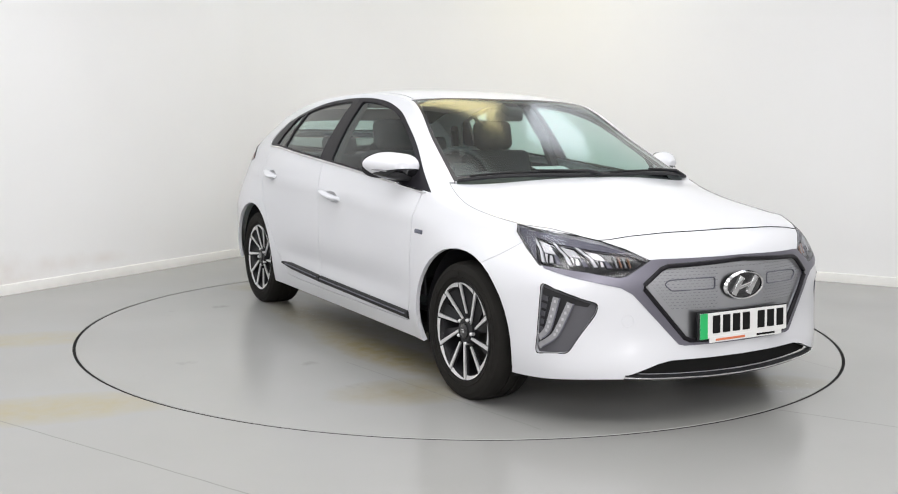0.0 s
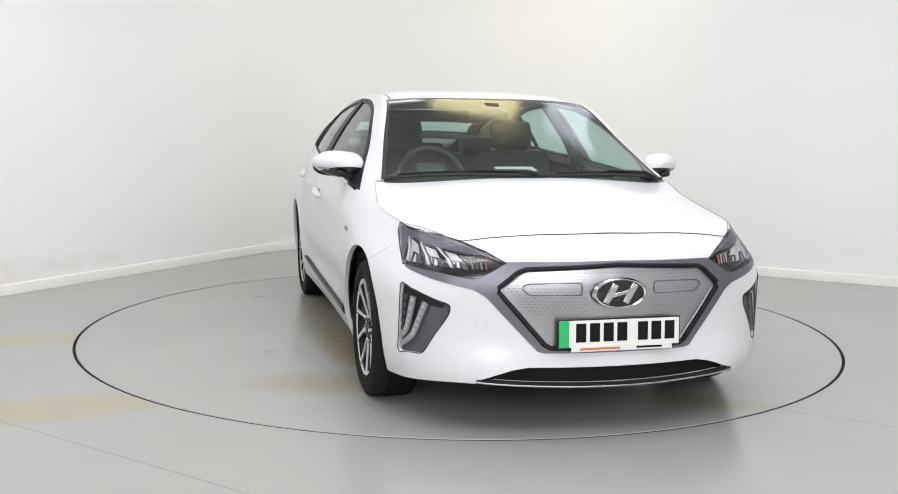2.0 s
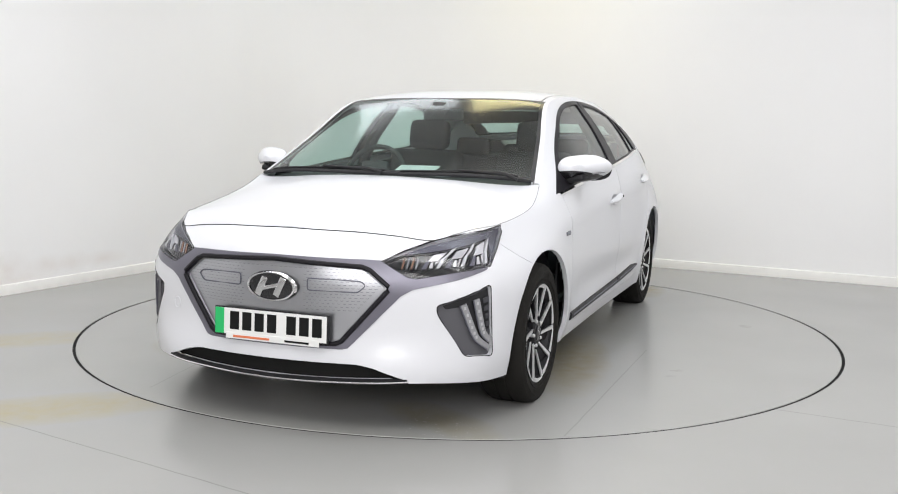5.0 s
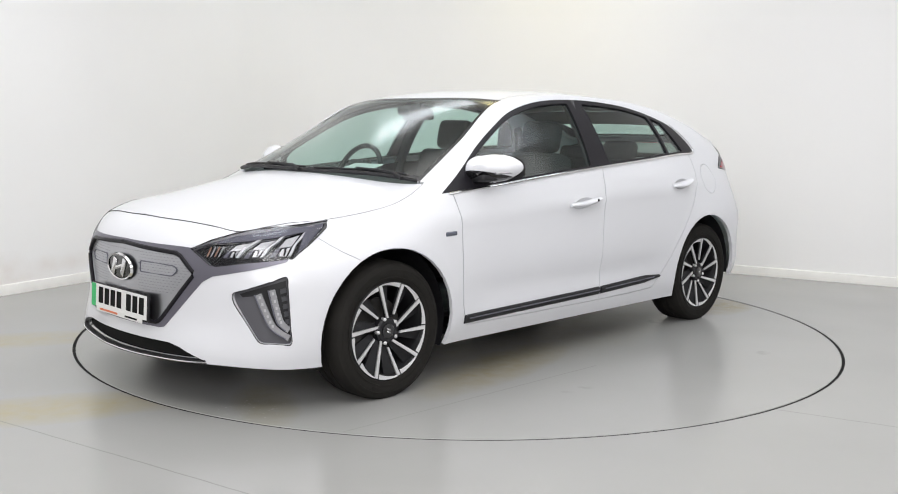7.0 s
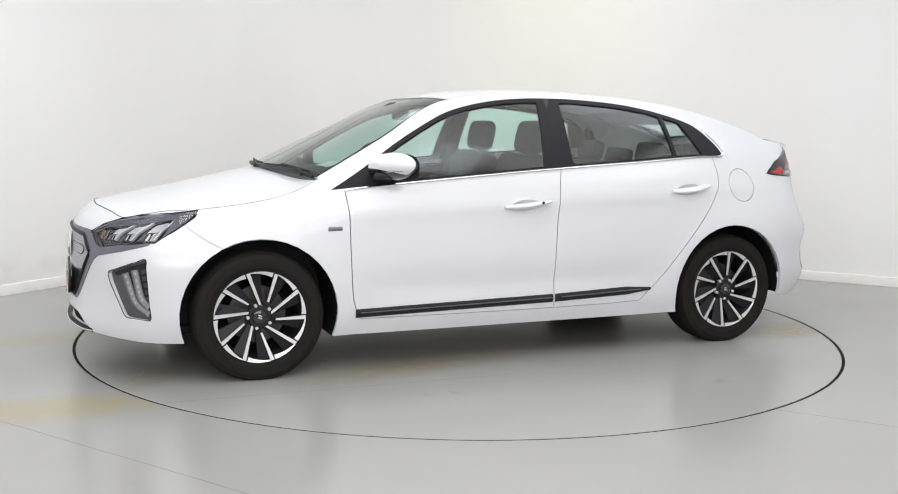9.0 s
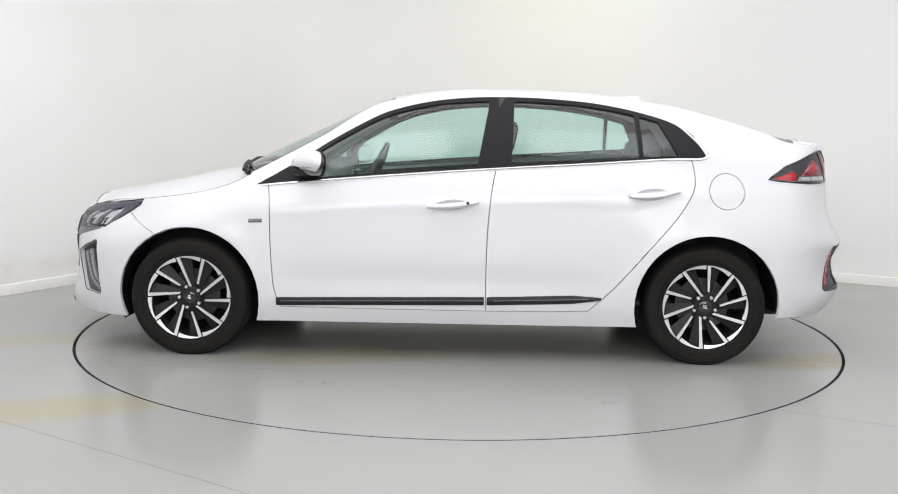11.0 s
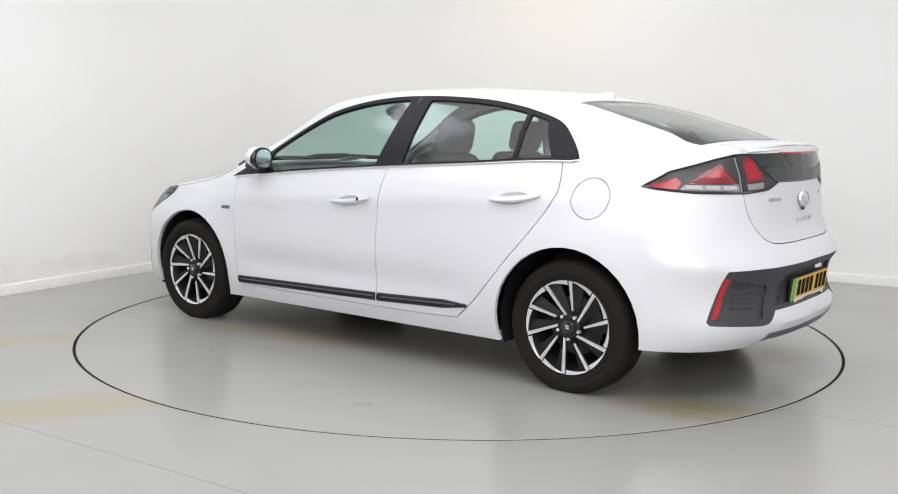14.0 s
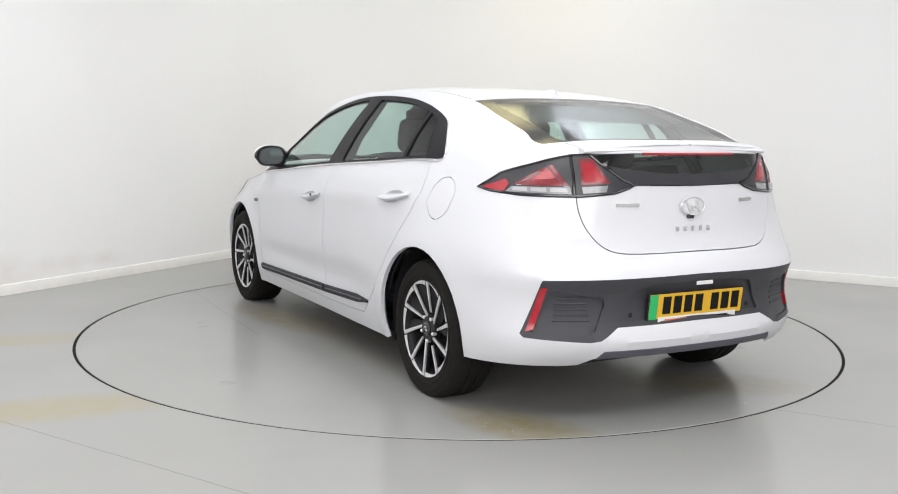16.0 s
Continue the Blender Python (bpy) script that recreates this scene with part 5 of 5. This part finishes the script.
# grille: dark border, scale relief, two framed slots
border = [on_skin(s, z, 0.002) for s, z in dense(GRILLE_IN, 0.03)]
loop = border + [Vector((p.x, -p.y, p.z)) for p in border[::-1]]
part("grille_border", tube(loop, 0.010, 8), SURROUND, front_bumper, "black grille border")
edge_in = [on_skin(s, z, -0.007) for s, z in [lerp2(q, F(0.0, 0.53), 0.035) for q in dense(GRILLE_IN, 0.03)]]
loop = edge_in + [Vector((p.x, -p.y, p.z)) for p in edge_in[::-1]]
part("grille_bead", tube(loop, 0.0025, 6), GRILLE, front_bumper, "bright bead inside the grille border")
scales = bmesh.new()
for row in range(14):
    z = 0.500 + row * 0.0125
    for k in range(-21, 22):
        y = k * 0.022 + 0.011 * (row % 2)
        lim = 0.45 - max(0, (0.59 - z)) * 0.85 - max(0, z - 0.60) * 0.7
        if abs(y) > lim or (abs(y) < 0.135 and z < 0.66):
            continue
        arc = []
        for j in range(5):
            yy = y - 0.006 + 0.012 * j / 4
            q = on_skin(s_front(abs(yy)), z - 0.002 * math.sin(math.pi * j / 4), -0.0078, 1 if yy >= 0 else -1)
            arc.append(q)
        tube(arc, 0.0010, 4, scales)
tagged(part("grille_relief", scales, GRILLEDARK, front_bumper, "fine scale relief in the grille panel"), kind="stuff")
for side in (1, -1):
    slot = rounded([(0.155, 0.622), (0.37, 0.617), (0.39, 0.60), (0.36, 0.572), (0.155, 0.574)], 0.012, 3)
    part("grille_slot", tube([on_skin(s_front(y), z, -0.0065, side) for y, z in slot], 0.0028, 6, closed=True), SATIN, front_bumper, "framed slot in the grille")


def oval(a, b, n=40, thick=0.006, m=None, hole=0.0):
    """A flat oval disc or ring in the yz plane, bulging to +x."""
    bm = bmesh.new()
    rings = []
    prof = [(hole if hole else 0.001, 0.75), (1.0 if not hole else (1 + hole) / 2, 1.0 if hole else 0.55), (1.0, 0.0)] if hole else [(0.001, 1.0), (0.6, 0.9), (0.95, 0.6), (1.0, 0.0)]
    for r, h in prof:
        rings.append([bm.verts.new((h * thick, a * r * math.cos(2 * math.pi * k / n), b * r * math.sin(2 * math.pi * k / n))) for k in range(n)])
    for p, q in zip(rings, rings[1:]):
        for k in range(n):
            bm.faces.new((p[k], p[(k + 1) % n], q[(k + 1) % n], q[k]))
    bmesh.ops.recalc_face_normals(bm, faces=bm.faces[:])
    if m is not None:
        bm.transform(m)
    return bm


def badge(parent, m, a, b, dark, bright=CHROME):
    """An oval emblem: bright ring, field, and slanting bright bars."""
    part("emblem_field", oval(a * 0.98, b * 0.98, thick=0.006, m=m), dark, parent, "oval emblem")
    part("emblem_ring", oval(a, b, thick=0.009, m=m, hole=0.86), bright, parent, "bright emblem ring")
    for y in (-0.36, 0.36):
        bar = box_mesh(0.007, a * 0.24, b * 1.35, 0.002, 2, m @ pose(0.008, a * y, 0, -28 if m.to_3x3()[0][0] > 0 else 28))
        part("emblem_bar", bar, bright, parent)
    link = box_mesh(0.006, a * 0.62, b * 0.24, 0.002, 2, m @ pose(0.008, 0, 0, 14 if m.to_3x3()[0][0] > 0 else -14))
    part("emblem_bar", link, bright, parent)


badge(front_bumper, pose(2.181, 0, 0.580, 0, 4, 0), 0.117, 0.063, GLOSSBLACK)


def plate(name, m, colour, label):
    """A number plate facing +x: backing, face, green band and plain bars for its characters; a slim strip with two bars below."""
    holder = part(name, box_mesh(0.012, 0.525, 0.115, 0.003, 2, m), BLACK, None, "")
    holder.parent = car
    tagged(holder, label)
    part("plate_face", box_mesh(0.004, 0.512, 0.105, 0.001, 1, m @ pose(0.0075, 0, 0)), colour, holder)
    part("green_band", box_mesh(0.002, 0.042, 0.105, 0.0005, 1, m @ pose(0.0098, -0.236, 0)), PLATEGREEN, holder, "green band")
    for k, y in enumerate((-0.165, -0.107, -0.049, 0.009, 0.098, 0.156, 0.214)):
        part("character_bar", box_mesh(0.002, 0.043, 0.074, 0.0006, 1, m @ pose(0.0098, y, 0.004)), GAPM, holder)
    strip_ob = part("dealer_strip", box_mesh(0.003, 0.43, 0.026, 0.001, 1, m @ pose(0.0095, 0.01, -0.058)), PLATEWHITE, holder, "slim white strip with printed bars")
    part("print_bar", box_mesh(0.002, 0.17, 0.009, 0.0004, 1, m @ pose(0.0115, -0.085, -0.060)), ORANGE, strip_ob)
    part("print_bar", box_mesh(0.002, 0.11, 0.008, 0.0004, 1, m @ pose(0.0115, 0.125, -0.060)), GAPM, strip_ob)
    return holder


plate("number_plate", pose(2.188, 0.0, 0.425, 0, -3, 0), PLATEWHITE, "white number plate with green band")
plate("number_plate", pose(-2.168, 0.0, 0.500, 0, 6, 180), PLATEYELLOW, "yellow number plate with green band")
part("sticker", box_mesh(0.003, 0.09, 0.016, 0.001, 1, pose(-2.207, -0.01, 0.592, 0, 0, 180)), PLATEWHITE, rear_bumper, "small white sticker")

# tail lamps
S0, S1, S2 = s_of_x(-1.68), s_rear(0.575), s_rear(0.30)


def TL(f, z):
    return (S0 + (S1 - S0) * f, z)


def TI(f, z):
    return (S1 + (S2 - S1) * f, z)


both("red_section", patch([TL(0.03, 0.972), TL(0.31, 1.012), TL(0.37, 0.992), TL(0.32, 0.960)], 0.004), LAMPRED, tail_lamps, "red lamp section")
both("clear_section", patch([TL(0.40, 0.983), TL(0.95, 0.985), TL(0.96, 0.957), TL(0.35, 0.961)], 0.004), LAMPCLEAR, tail_lamps, "clear lamp section")
both("red_section", patch([TL(0.41, 0.990), TL(0.62, 1.044), TL(0.79, 1.074), TL(0.94, 0.990)], 0.003), LAMPDEEP, tail_lamps, "deep red lamp section")
both("red_facet", patch([TL(0.58, 1.010), TL(0.67, 1.036), TL(0.77, 1.054), TL(0.83, 1.020)], 0.0045), LAMPRED, tail_lamps)
# thin pale lines paint the reflections along the lens bevels
for k in range(3):
    both("bevel_glint", skin_tube([TL(0.47 + 0.03 * k, 0.995 + 0.006 * k), TL(0.66 + 0.02 * k, 1.045 - 0.002 * k)], 0.0010, 0.0055), LAMPCLEAR, tail_lamps)
both("bevel_glint", skin_tube([TL(0.45, 0.989), TL(0.94, 0.988)], 0.0022, 0.005), LAMPCLEAR, tail_lamps)
both("red_section", patch([TI(0.05, 1.098), TI(0.28, 1.100), TI(0.57, 1.003), TI(0.09, 0.994)], 0.003), LAMPDEEP, tail_lamps, "deep red lamp section")
both("red_facet", patch([TI(0.10, 1.082), TI(0.25, 1.084), TI(0.48, 1.012), TI(0.13, 1.006)], 0.0045), LAMPRED, tail_lamps)
for k in range(3):
    both("clear_cell", patch([TL(0.42 + 0.18 * k, 0.980), TL(0.56 + 0.18 * k, 0.981), TL(0.57 + 0.18 * k, 0.964), TL(0.42 + 0.18 * k, 0.965)], 0.0065), LIGHTCELL, tail_lamps)
both("clear_section", patch([TI(0.09, 0.987), TI(0.53, 0.994), TI(0.50, 0.967), TI(0.11, 0.961)], 0.004), LAMPCLEAR, tail_lamps, "clear lamp section")
part("tail_panel", mirrored(patch([R(0.0, 1.038), R(0.15, 1.042), R(0.30, 1.054), R(0.43, 1.072), R(0.36, 1.020), R(0.29, 0.997), R(0.0, 0.993)], 0.005)), SMOKED, hatch, "grey panel under the lower rear window")
liner_back = bmesh.new()
rows = []
for i in range(6):
    x = -1.16 - 0.26 * i / 5
    rows.append([liner_back.verts.new(top(x, v, ROOF_Z, 2.8) - Vector((0, 0, 0.035 + 0.02 * i / 5))) for v in np.linspace(-0.9, 0.9, 11)])
for p, q in zip(rows, rows[1:]):
    for k in range(10):
        liner_back.faces.new((p[k], q[k], q[k + 1], p[k + 1]))
part("tailgate_lining", liner_back, CABIN, hatch, "dark tailgate lining")
both("lamp_line", skin_tube([TL(0.90, 0.992), TL(0.82, 1.03), TL(0.74, 1.070)], 0.002, 0.004), SATIN, tail_lamps)
both("lamp_border", tube([on_skin(s, z, 0.001) for s, z in dense(TAIL_LAMP + TAIL_LAMP[:1], 0.03)[:-1]], 0.006, 6, closed=True), GLOSSBLACK, tail_lamps, "black lamp border")
both("lamp_split", skin_tube([TL(0.985, 0.955), TL(0.975, 1.03), TL(0.955, 1.105)], 0.008, 0.0), GLOSSBLACK, tail_lamps)
brake = []
for k in range(21):
    y = -0.26 + 0.52 * k / 20
    brake.append(on_skin(s_rear(abs(y)), 1.121, 0.004, 1 if y >= 0 else -1))
part("brake_strip", tube(brake, 0.006, 6), LAMPRED, hatch, "red high brake strip")

# tail spoiler, emblem and letter bars
spoiler = bmesh.new()
rows = []
for k in range(31):
    y = -0.50 + 1.00 * k / 30
    xr = -2.092 + 0.062 * (abs(y) / 0.5) ** 2.4
    zt = 1.154 - 0.010 * (abs(y) / 0.5) ** 2
    deck = top(max(XT + 0.01, xr + 0.14), y / max(0.61, float(np.interp(xr + 0.14, RIM_X, RIM_Y))), ROOF_Z, 2.8).z
    prof = [(xr + 0.14, deck + 0.001), (xr + 0.07, (deck + zt) / 2 + 0.003), (xr + 0.008, zt - 0.006), (xr, zt - 0.014), (xr + 0.006, zt - 0.022), (xr + 0.10, zt - 0.030)]
    rows.append([spoiler.verts.new((a, y, b)) for a, b in prof])
for p, q in zip(rows, rows[1:]):
    for k in range(5):
        spoiler.faces.new((p[k], q[k], q[k + 1], p[k + 1]))
spoiler.faces.new(rows[0])
spoiler.faces.new(rows[-1][::-1])
bmesh.ops.recalc_face_normals(spoiler, faces=spoiler.faces[:])
part("spoiler", spoiler, PAINT, hatch)
badge(hatch, pose(-2.122, 0, 0.905, 0, -5, 180), 0.068, 0.040, PAINT, ALLOY)
part("rear_camera", box_mesh(0.02, 0.035, 0.018, 0.005, 2, pose(-2.122, 0.01, 0.862)), GLOSSBLACK, hatch, "small black reversing camera")
for k in range(5):
    y = 0.085 - 0.0425 * k
    part("letter_bar", box_mesh(0.004, 0.016, 0.020, 0.001, 1, pose(-2.131, y, 0.812)), CHROME, hatch)
part("letter_bar", box_mesh(0.004, 0.105, 0.016, 0.001, 1, pose(-2.098, 0.325, 0.915, 0, 0, -11)), CHROME, hatch, "slim bright name bar")
part("letter_bar", box_mesh(0.004, 0.085, 0.016, 0.001, 1, pose(-2.098, -0.325, 0.925, 0, 0, 11)), CHROME, hatch, "slim bright name bar")
# ribs beside the reflectors
for k in range(6):
    z = 0.455 + 0.022 * k
    both("insert_rib", skin_tube([(s_rear(0.66 - 0.012 * k * 0.2), z), (s_rear(0.60), z), (s_rear(0.52 + 0.004 * k), z)], 0.004, -0.010), GREYTRIM, (rear_bumper, rear_bumper))
sensor = bmesh.new()
bmesh.ops.create_circle(sensor, cap_ends=True, radius=0.011, segments=16)
sensor.transform(Matrix.Translation(on_skin(s_rear(0.33), 0.47, -0.011)) @ pose(0, 0, 0, 0, -90, 0))
both("parking_sensor", sensor, BLACK, (rear_bumper, rear_bumper))
# small badge on each wing
both("wing_badge", side_bar([(1.025, 0.722), (0.99, 0.723), (0.955, 0.724)], 0.010, 0.004), BLUEB, fenders, "small blue-grey wing badge")
# aerial fin
fin = bmesh.new()
rows = []
for k in range(9):
    t = k / 8
    x, hgt, w = -0.93 - 0.17 * t, 0.045 * t ** 1.2 * (1 - 0.25 * max(0, t - 0.8) * 5), 0.028 * (0.3 + 0.7 * t)
    z0 = ROOF_Z(x) - 0.004
    rows.append([fin.verts.new((x, yy * w, z0 + zz * hgt)) for yy, zz in ((-1, 0), (-0.45, 0.6), (0, 1), (0.45, 0.6), (1, 0))])
for p, q in zip(rows, rows[1:]):
    for k in range(4):
        fin.faces.new((p[k], q[k], q[k + 1], p[k + 1]))
fin.faces.new(rows[-1])
bmesh.ops.recalc_face_normals(fin, faces=fin.faces[:])
part("aerial_fin", fin, PAINT, car, "white aerial fin")


# wipers and scuttle
def wiper(y0, y1, x_lift):
    """An arm and its blade lying along the foot of the screen."""
    def at(y, up, back):
        v = max(-0.93, min(0.93, y / 0.76))
        x = cowl(v) - back
        return top(x, v, ROOF_Z, 2.8) + Vector((0.006, 0, up))
    blade = tube([at(y0 + (y1 - y0) * k / 12, 0.008, 0.014 + x_lift * k / 12) for k in range(13)], 0.006, 6)
    ob = part("wiper", blade, BLACK, car, "black windscreen wiper")
    arm = tube([at(y1, 0.012, -0.02), at(y1 + (y0 - y1) * 0.1, 0.026, -0.005), at(y1 + (y0 - y1) * 0.5, 0.016, 0.016)], lambda t: 0.011 - 0.005 * t, 8)
    part("wiper_arm", arm, BLACK, ob)


wiper(-0.66, 0.02, 0.006)
wiper(0.10, 0.66, 0.006)
scuttle = []
for k in range(25):
    v = -0.95 + 1.9 * k / 24
    scuttle.append(top(cowl(v) + 0.004, v, ROOF_Z, 2.8) + Vector((0.004, 0, 0.004)))
part("scuttle", tube(scuttle, 0.010, 6), BLACK, car, "black scuttle panel")


# cabin
def seat(x, y):
    base = part("front_seat", box_mesh(0.50, 0.50, 0.16, 0.05, 3, pose(x, y, 0.46, 0, -6, 0)), CLOTH, car, "black cloth front seat")
    part("backrest", box_mesh(0.14, 0.48, 0.60, 0.055, 3, pose(x - 0.30, y, 0.78, 0, -16, 0)), CLOTH, base)
    part("headrest", box_mesh(0.10, 0.27, 0.19, 0.045, 3, pose(x - 0.415, y, 1.165, 0, -12, 0)), CLOTH, base)
    for dy in (-0.06, 0.06):
        part("headrest_post", tube([(x - 0.385, y + dy, 1.03), (x - 0.405, y + dy, 1.12)], 0.006, 8), CHROME, base)
    return base


seat(0.10, 0.36)
seat(0.10, -0.36)
bench = part("rear_bench", box_mesh(0.48, 1.20, 0.16, 0.05, 3, pose(-0.72, 0, 0.46, 0, -5, 0)), CLOTH, car, "black cloth rear bench")
part("backrest", box_mesh(0.14, 1.22, 0.58, 0.05, 3, pose(-1.02, 0, 0.74, 0, -22, 0)), CLOTH, bench)
for y in (0.36, 0.0, -0.36):
    part("headrest", box_mesh(0.09, 0.24, 0.13 if y else 0.10, 0.035, 3, pose(-1.125, y, 1.075 if y else 1.05, 0, -14, 0)), CLOTH, bench)
part("cabin_floor", box_mesh(2.1, 1.46, 0.04, 0.01, 1, pose(-0.15, 0, 0.30)), CABIN, car)
dash = bmesh.new()
rows = []
for k in range(21):
    y = -0.72 + 1.44 * k / 20
    hump = 0.035 * math.exp(-((y + 0.36) / 0.16) ** 2)
    rows.append([dash.verts.new(q) for q in ((1.10, y, 0.925), (0.92, y, 0.955 + hump * 0.4), (0.72, y, 0.955 + hump), (0.63, y, 0.93 + hump), (0.60, y, 0.86), (0.66, y, 0.62), (0.72, y, 0.45))])
for p, q in zip(rows, rows[1:]):
    for k in range(6):
        dash.faces.new((p[k], q[k], q[k + 1], p[k + 1]))
bmesh.ops.recalc_face_normals(dash, faces=dash.faces[:])
dashboard = part("dashboard", dash, CABIN, car, "black dashboard")
part("screen_surround", box_mesh(0.03, 0.30, 0.11, 0.01, 2, pose(0.60, 0.0, 0.90, 0, -15, 0)), GLOSSBLACK, dashboard)
part("paper", box_mesh(0.10, 0.22, 0.002, 0.0, 1, pose(0.79, 0.03, 1.000, 0, 14, 3)), PLATEWHITE, car, "pale paper lying on the dashboard")
ring = []
for k in range(32):
    a = 2 * math.pi * k / 32
    ring.append((pose(0.50, -0.36, 0.93, 0, 68, 0) @ Vector((0.182 * math.cos(a), 0.182 * math.sin(a), 0))))
steering = part("steering_wheel", tube(ring, 0.015, 8, closed=True), CABIN, car, "black steering wheel on the car's offside")
part("wheel_boss", box_mesh(0.20, 0.17, 0.05, 0.02, 2, pose(0.51, -0.36, 0.925, 0, 68, 0)), CABIN, steering)
for a in (0, 180):
    part("wheel_spoke", box_mesh(0.035, 0.12, 0.02, 0.006, 2, pose(0.505, -0.36, 0.93, 0, 68, 0) @ pose(0, 0, 0, 0, 0, a) @ pose(-0.01, 0.12, 0)), CABIN, steering)
part("column", tube([(0.52, -0.36, 0.92), (0.72, -0.36, 0.84)], 0.045, 10), CABIN, steering)
console = part("centre_console", box_mesh(0.9, 0.22, 0.28, 0.04, 2, pose(0.25, 0, 0.46)), CABIN, car)
inside_mirror = part("interior_mirror", box_mesh(0.035, 0.24, 0.065, 0.015, 3, pose(0.36, 0.0, 1.285, 0, 12, 0)), CABIN, car, "interior rear-view mirror")
part("mirror_foot", box_mesh(0.10, 0.10, 0.05, 0.015, 2, pose(0.43, 0.0, 1.315, 0, 26, 0)), CABIN, inside_mirror)
part("parcel_shelf", box_mesh(0.62, 1.12, 0.02, 0.005, 1, pose(-1.48, 0, 0.985, 0, 4, 0)), CABIN, car, "black parcel shelf")
# headlining and inner pillars
lining = bmesh.new()
rows = []
for i in range(17):
    x = 0.26 - 1.42 * i / 16
    rows.append([lining.verts.new(top(x, v, ROOF_Z, 2.8) - Vector((0, 0, 0.03 + 0.01 * abs(v)))) for v in np.linspace(-0.97, 0.97, 13)])
for p, q in zip(rows, rows[1:]):
    for k in range(12):
        lining.faces.new((p[k], q[k], q[k + 1], p[k + 1]))
part("headlining", lining, HEADLINING, car, "pale grey headlining")
b_pillar = tube([on_side(-0.275, 1.36, -0.035), on_side(-0.25, 1.15, -0.05), on_side(-0.24, 0.95, -0.06), on_side(-0.24, 0.5, -0.07)], 0.035, 8)
both("inner_pillar", b_pillar, CABIN)
both("inner_pillar", tube([on_side(-1.26, 1.20, -0.07), on_side(-1.33, 1.12, -0.07), on_side(-1.39, 1.0, -0.08)], 0.030, 8), CABIN)
both("door_card", patch([P(0.93, 0.40), P(0.93, 0.905)] + [P(x, belt(x) - 0.004) for x in np.linspace(0.9, -1.2, 14)] + [P(-1.2, 0.8), P(-0.95, 0.5), P(-0.9, 0.40)], -0.07, 0.01, 0.08), CABIN)


# ---------------------------------------------------------------- what moves
def motions():
    """The turntable turns with the car on it: it starts slowly and then runs evenly."""
    turns = [(0.0, -58.67), (0.5, -60.30), (1.0, -63.76), (1.5, -68.60), (2.0, -74.60), (2.5, -80.60), (3.0, -86.65), (3.5, -92.65), (4.0, -98.75), (4.5, -104.75), (5.0, -110.80),
             (5.5, -116.62), (6.0, -122.44), (6.5, -128.26), (7.0, -134.06), (7.5, -139.90), (8.0, -145.85), (8.5, -151.72), (9.0, -157.70), (9.5, -163.62), (10.0, -169.54), (10.5, -175.46),
             (11.0, -181.38), (11.5, -187.32), (12.0, -193.30), (12.5, -199.10), (13.0, -205.02), (13.5, -210.86), (14.0, -216.80), (14.5, -222.64), (15.0, -228.62), (15.5, -234.55), (16.0, -240.62)]
    walk(car, [(t, pose(0, 0, 0, 0, 0, a) @ pose(0.0443, 0.0478, 0.0)) for t, a in turns])
    walk(turntable, [(t, pose(0, 0, 0, 0, 0, a)) for t, a in turns])


motions()
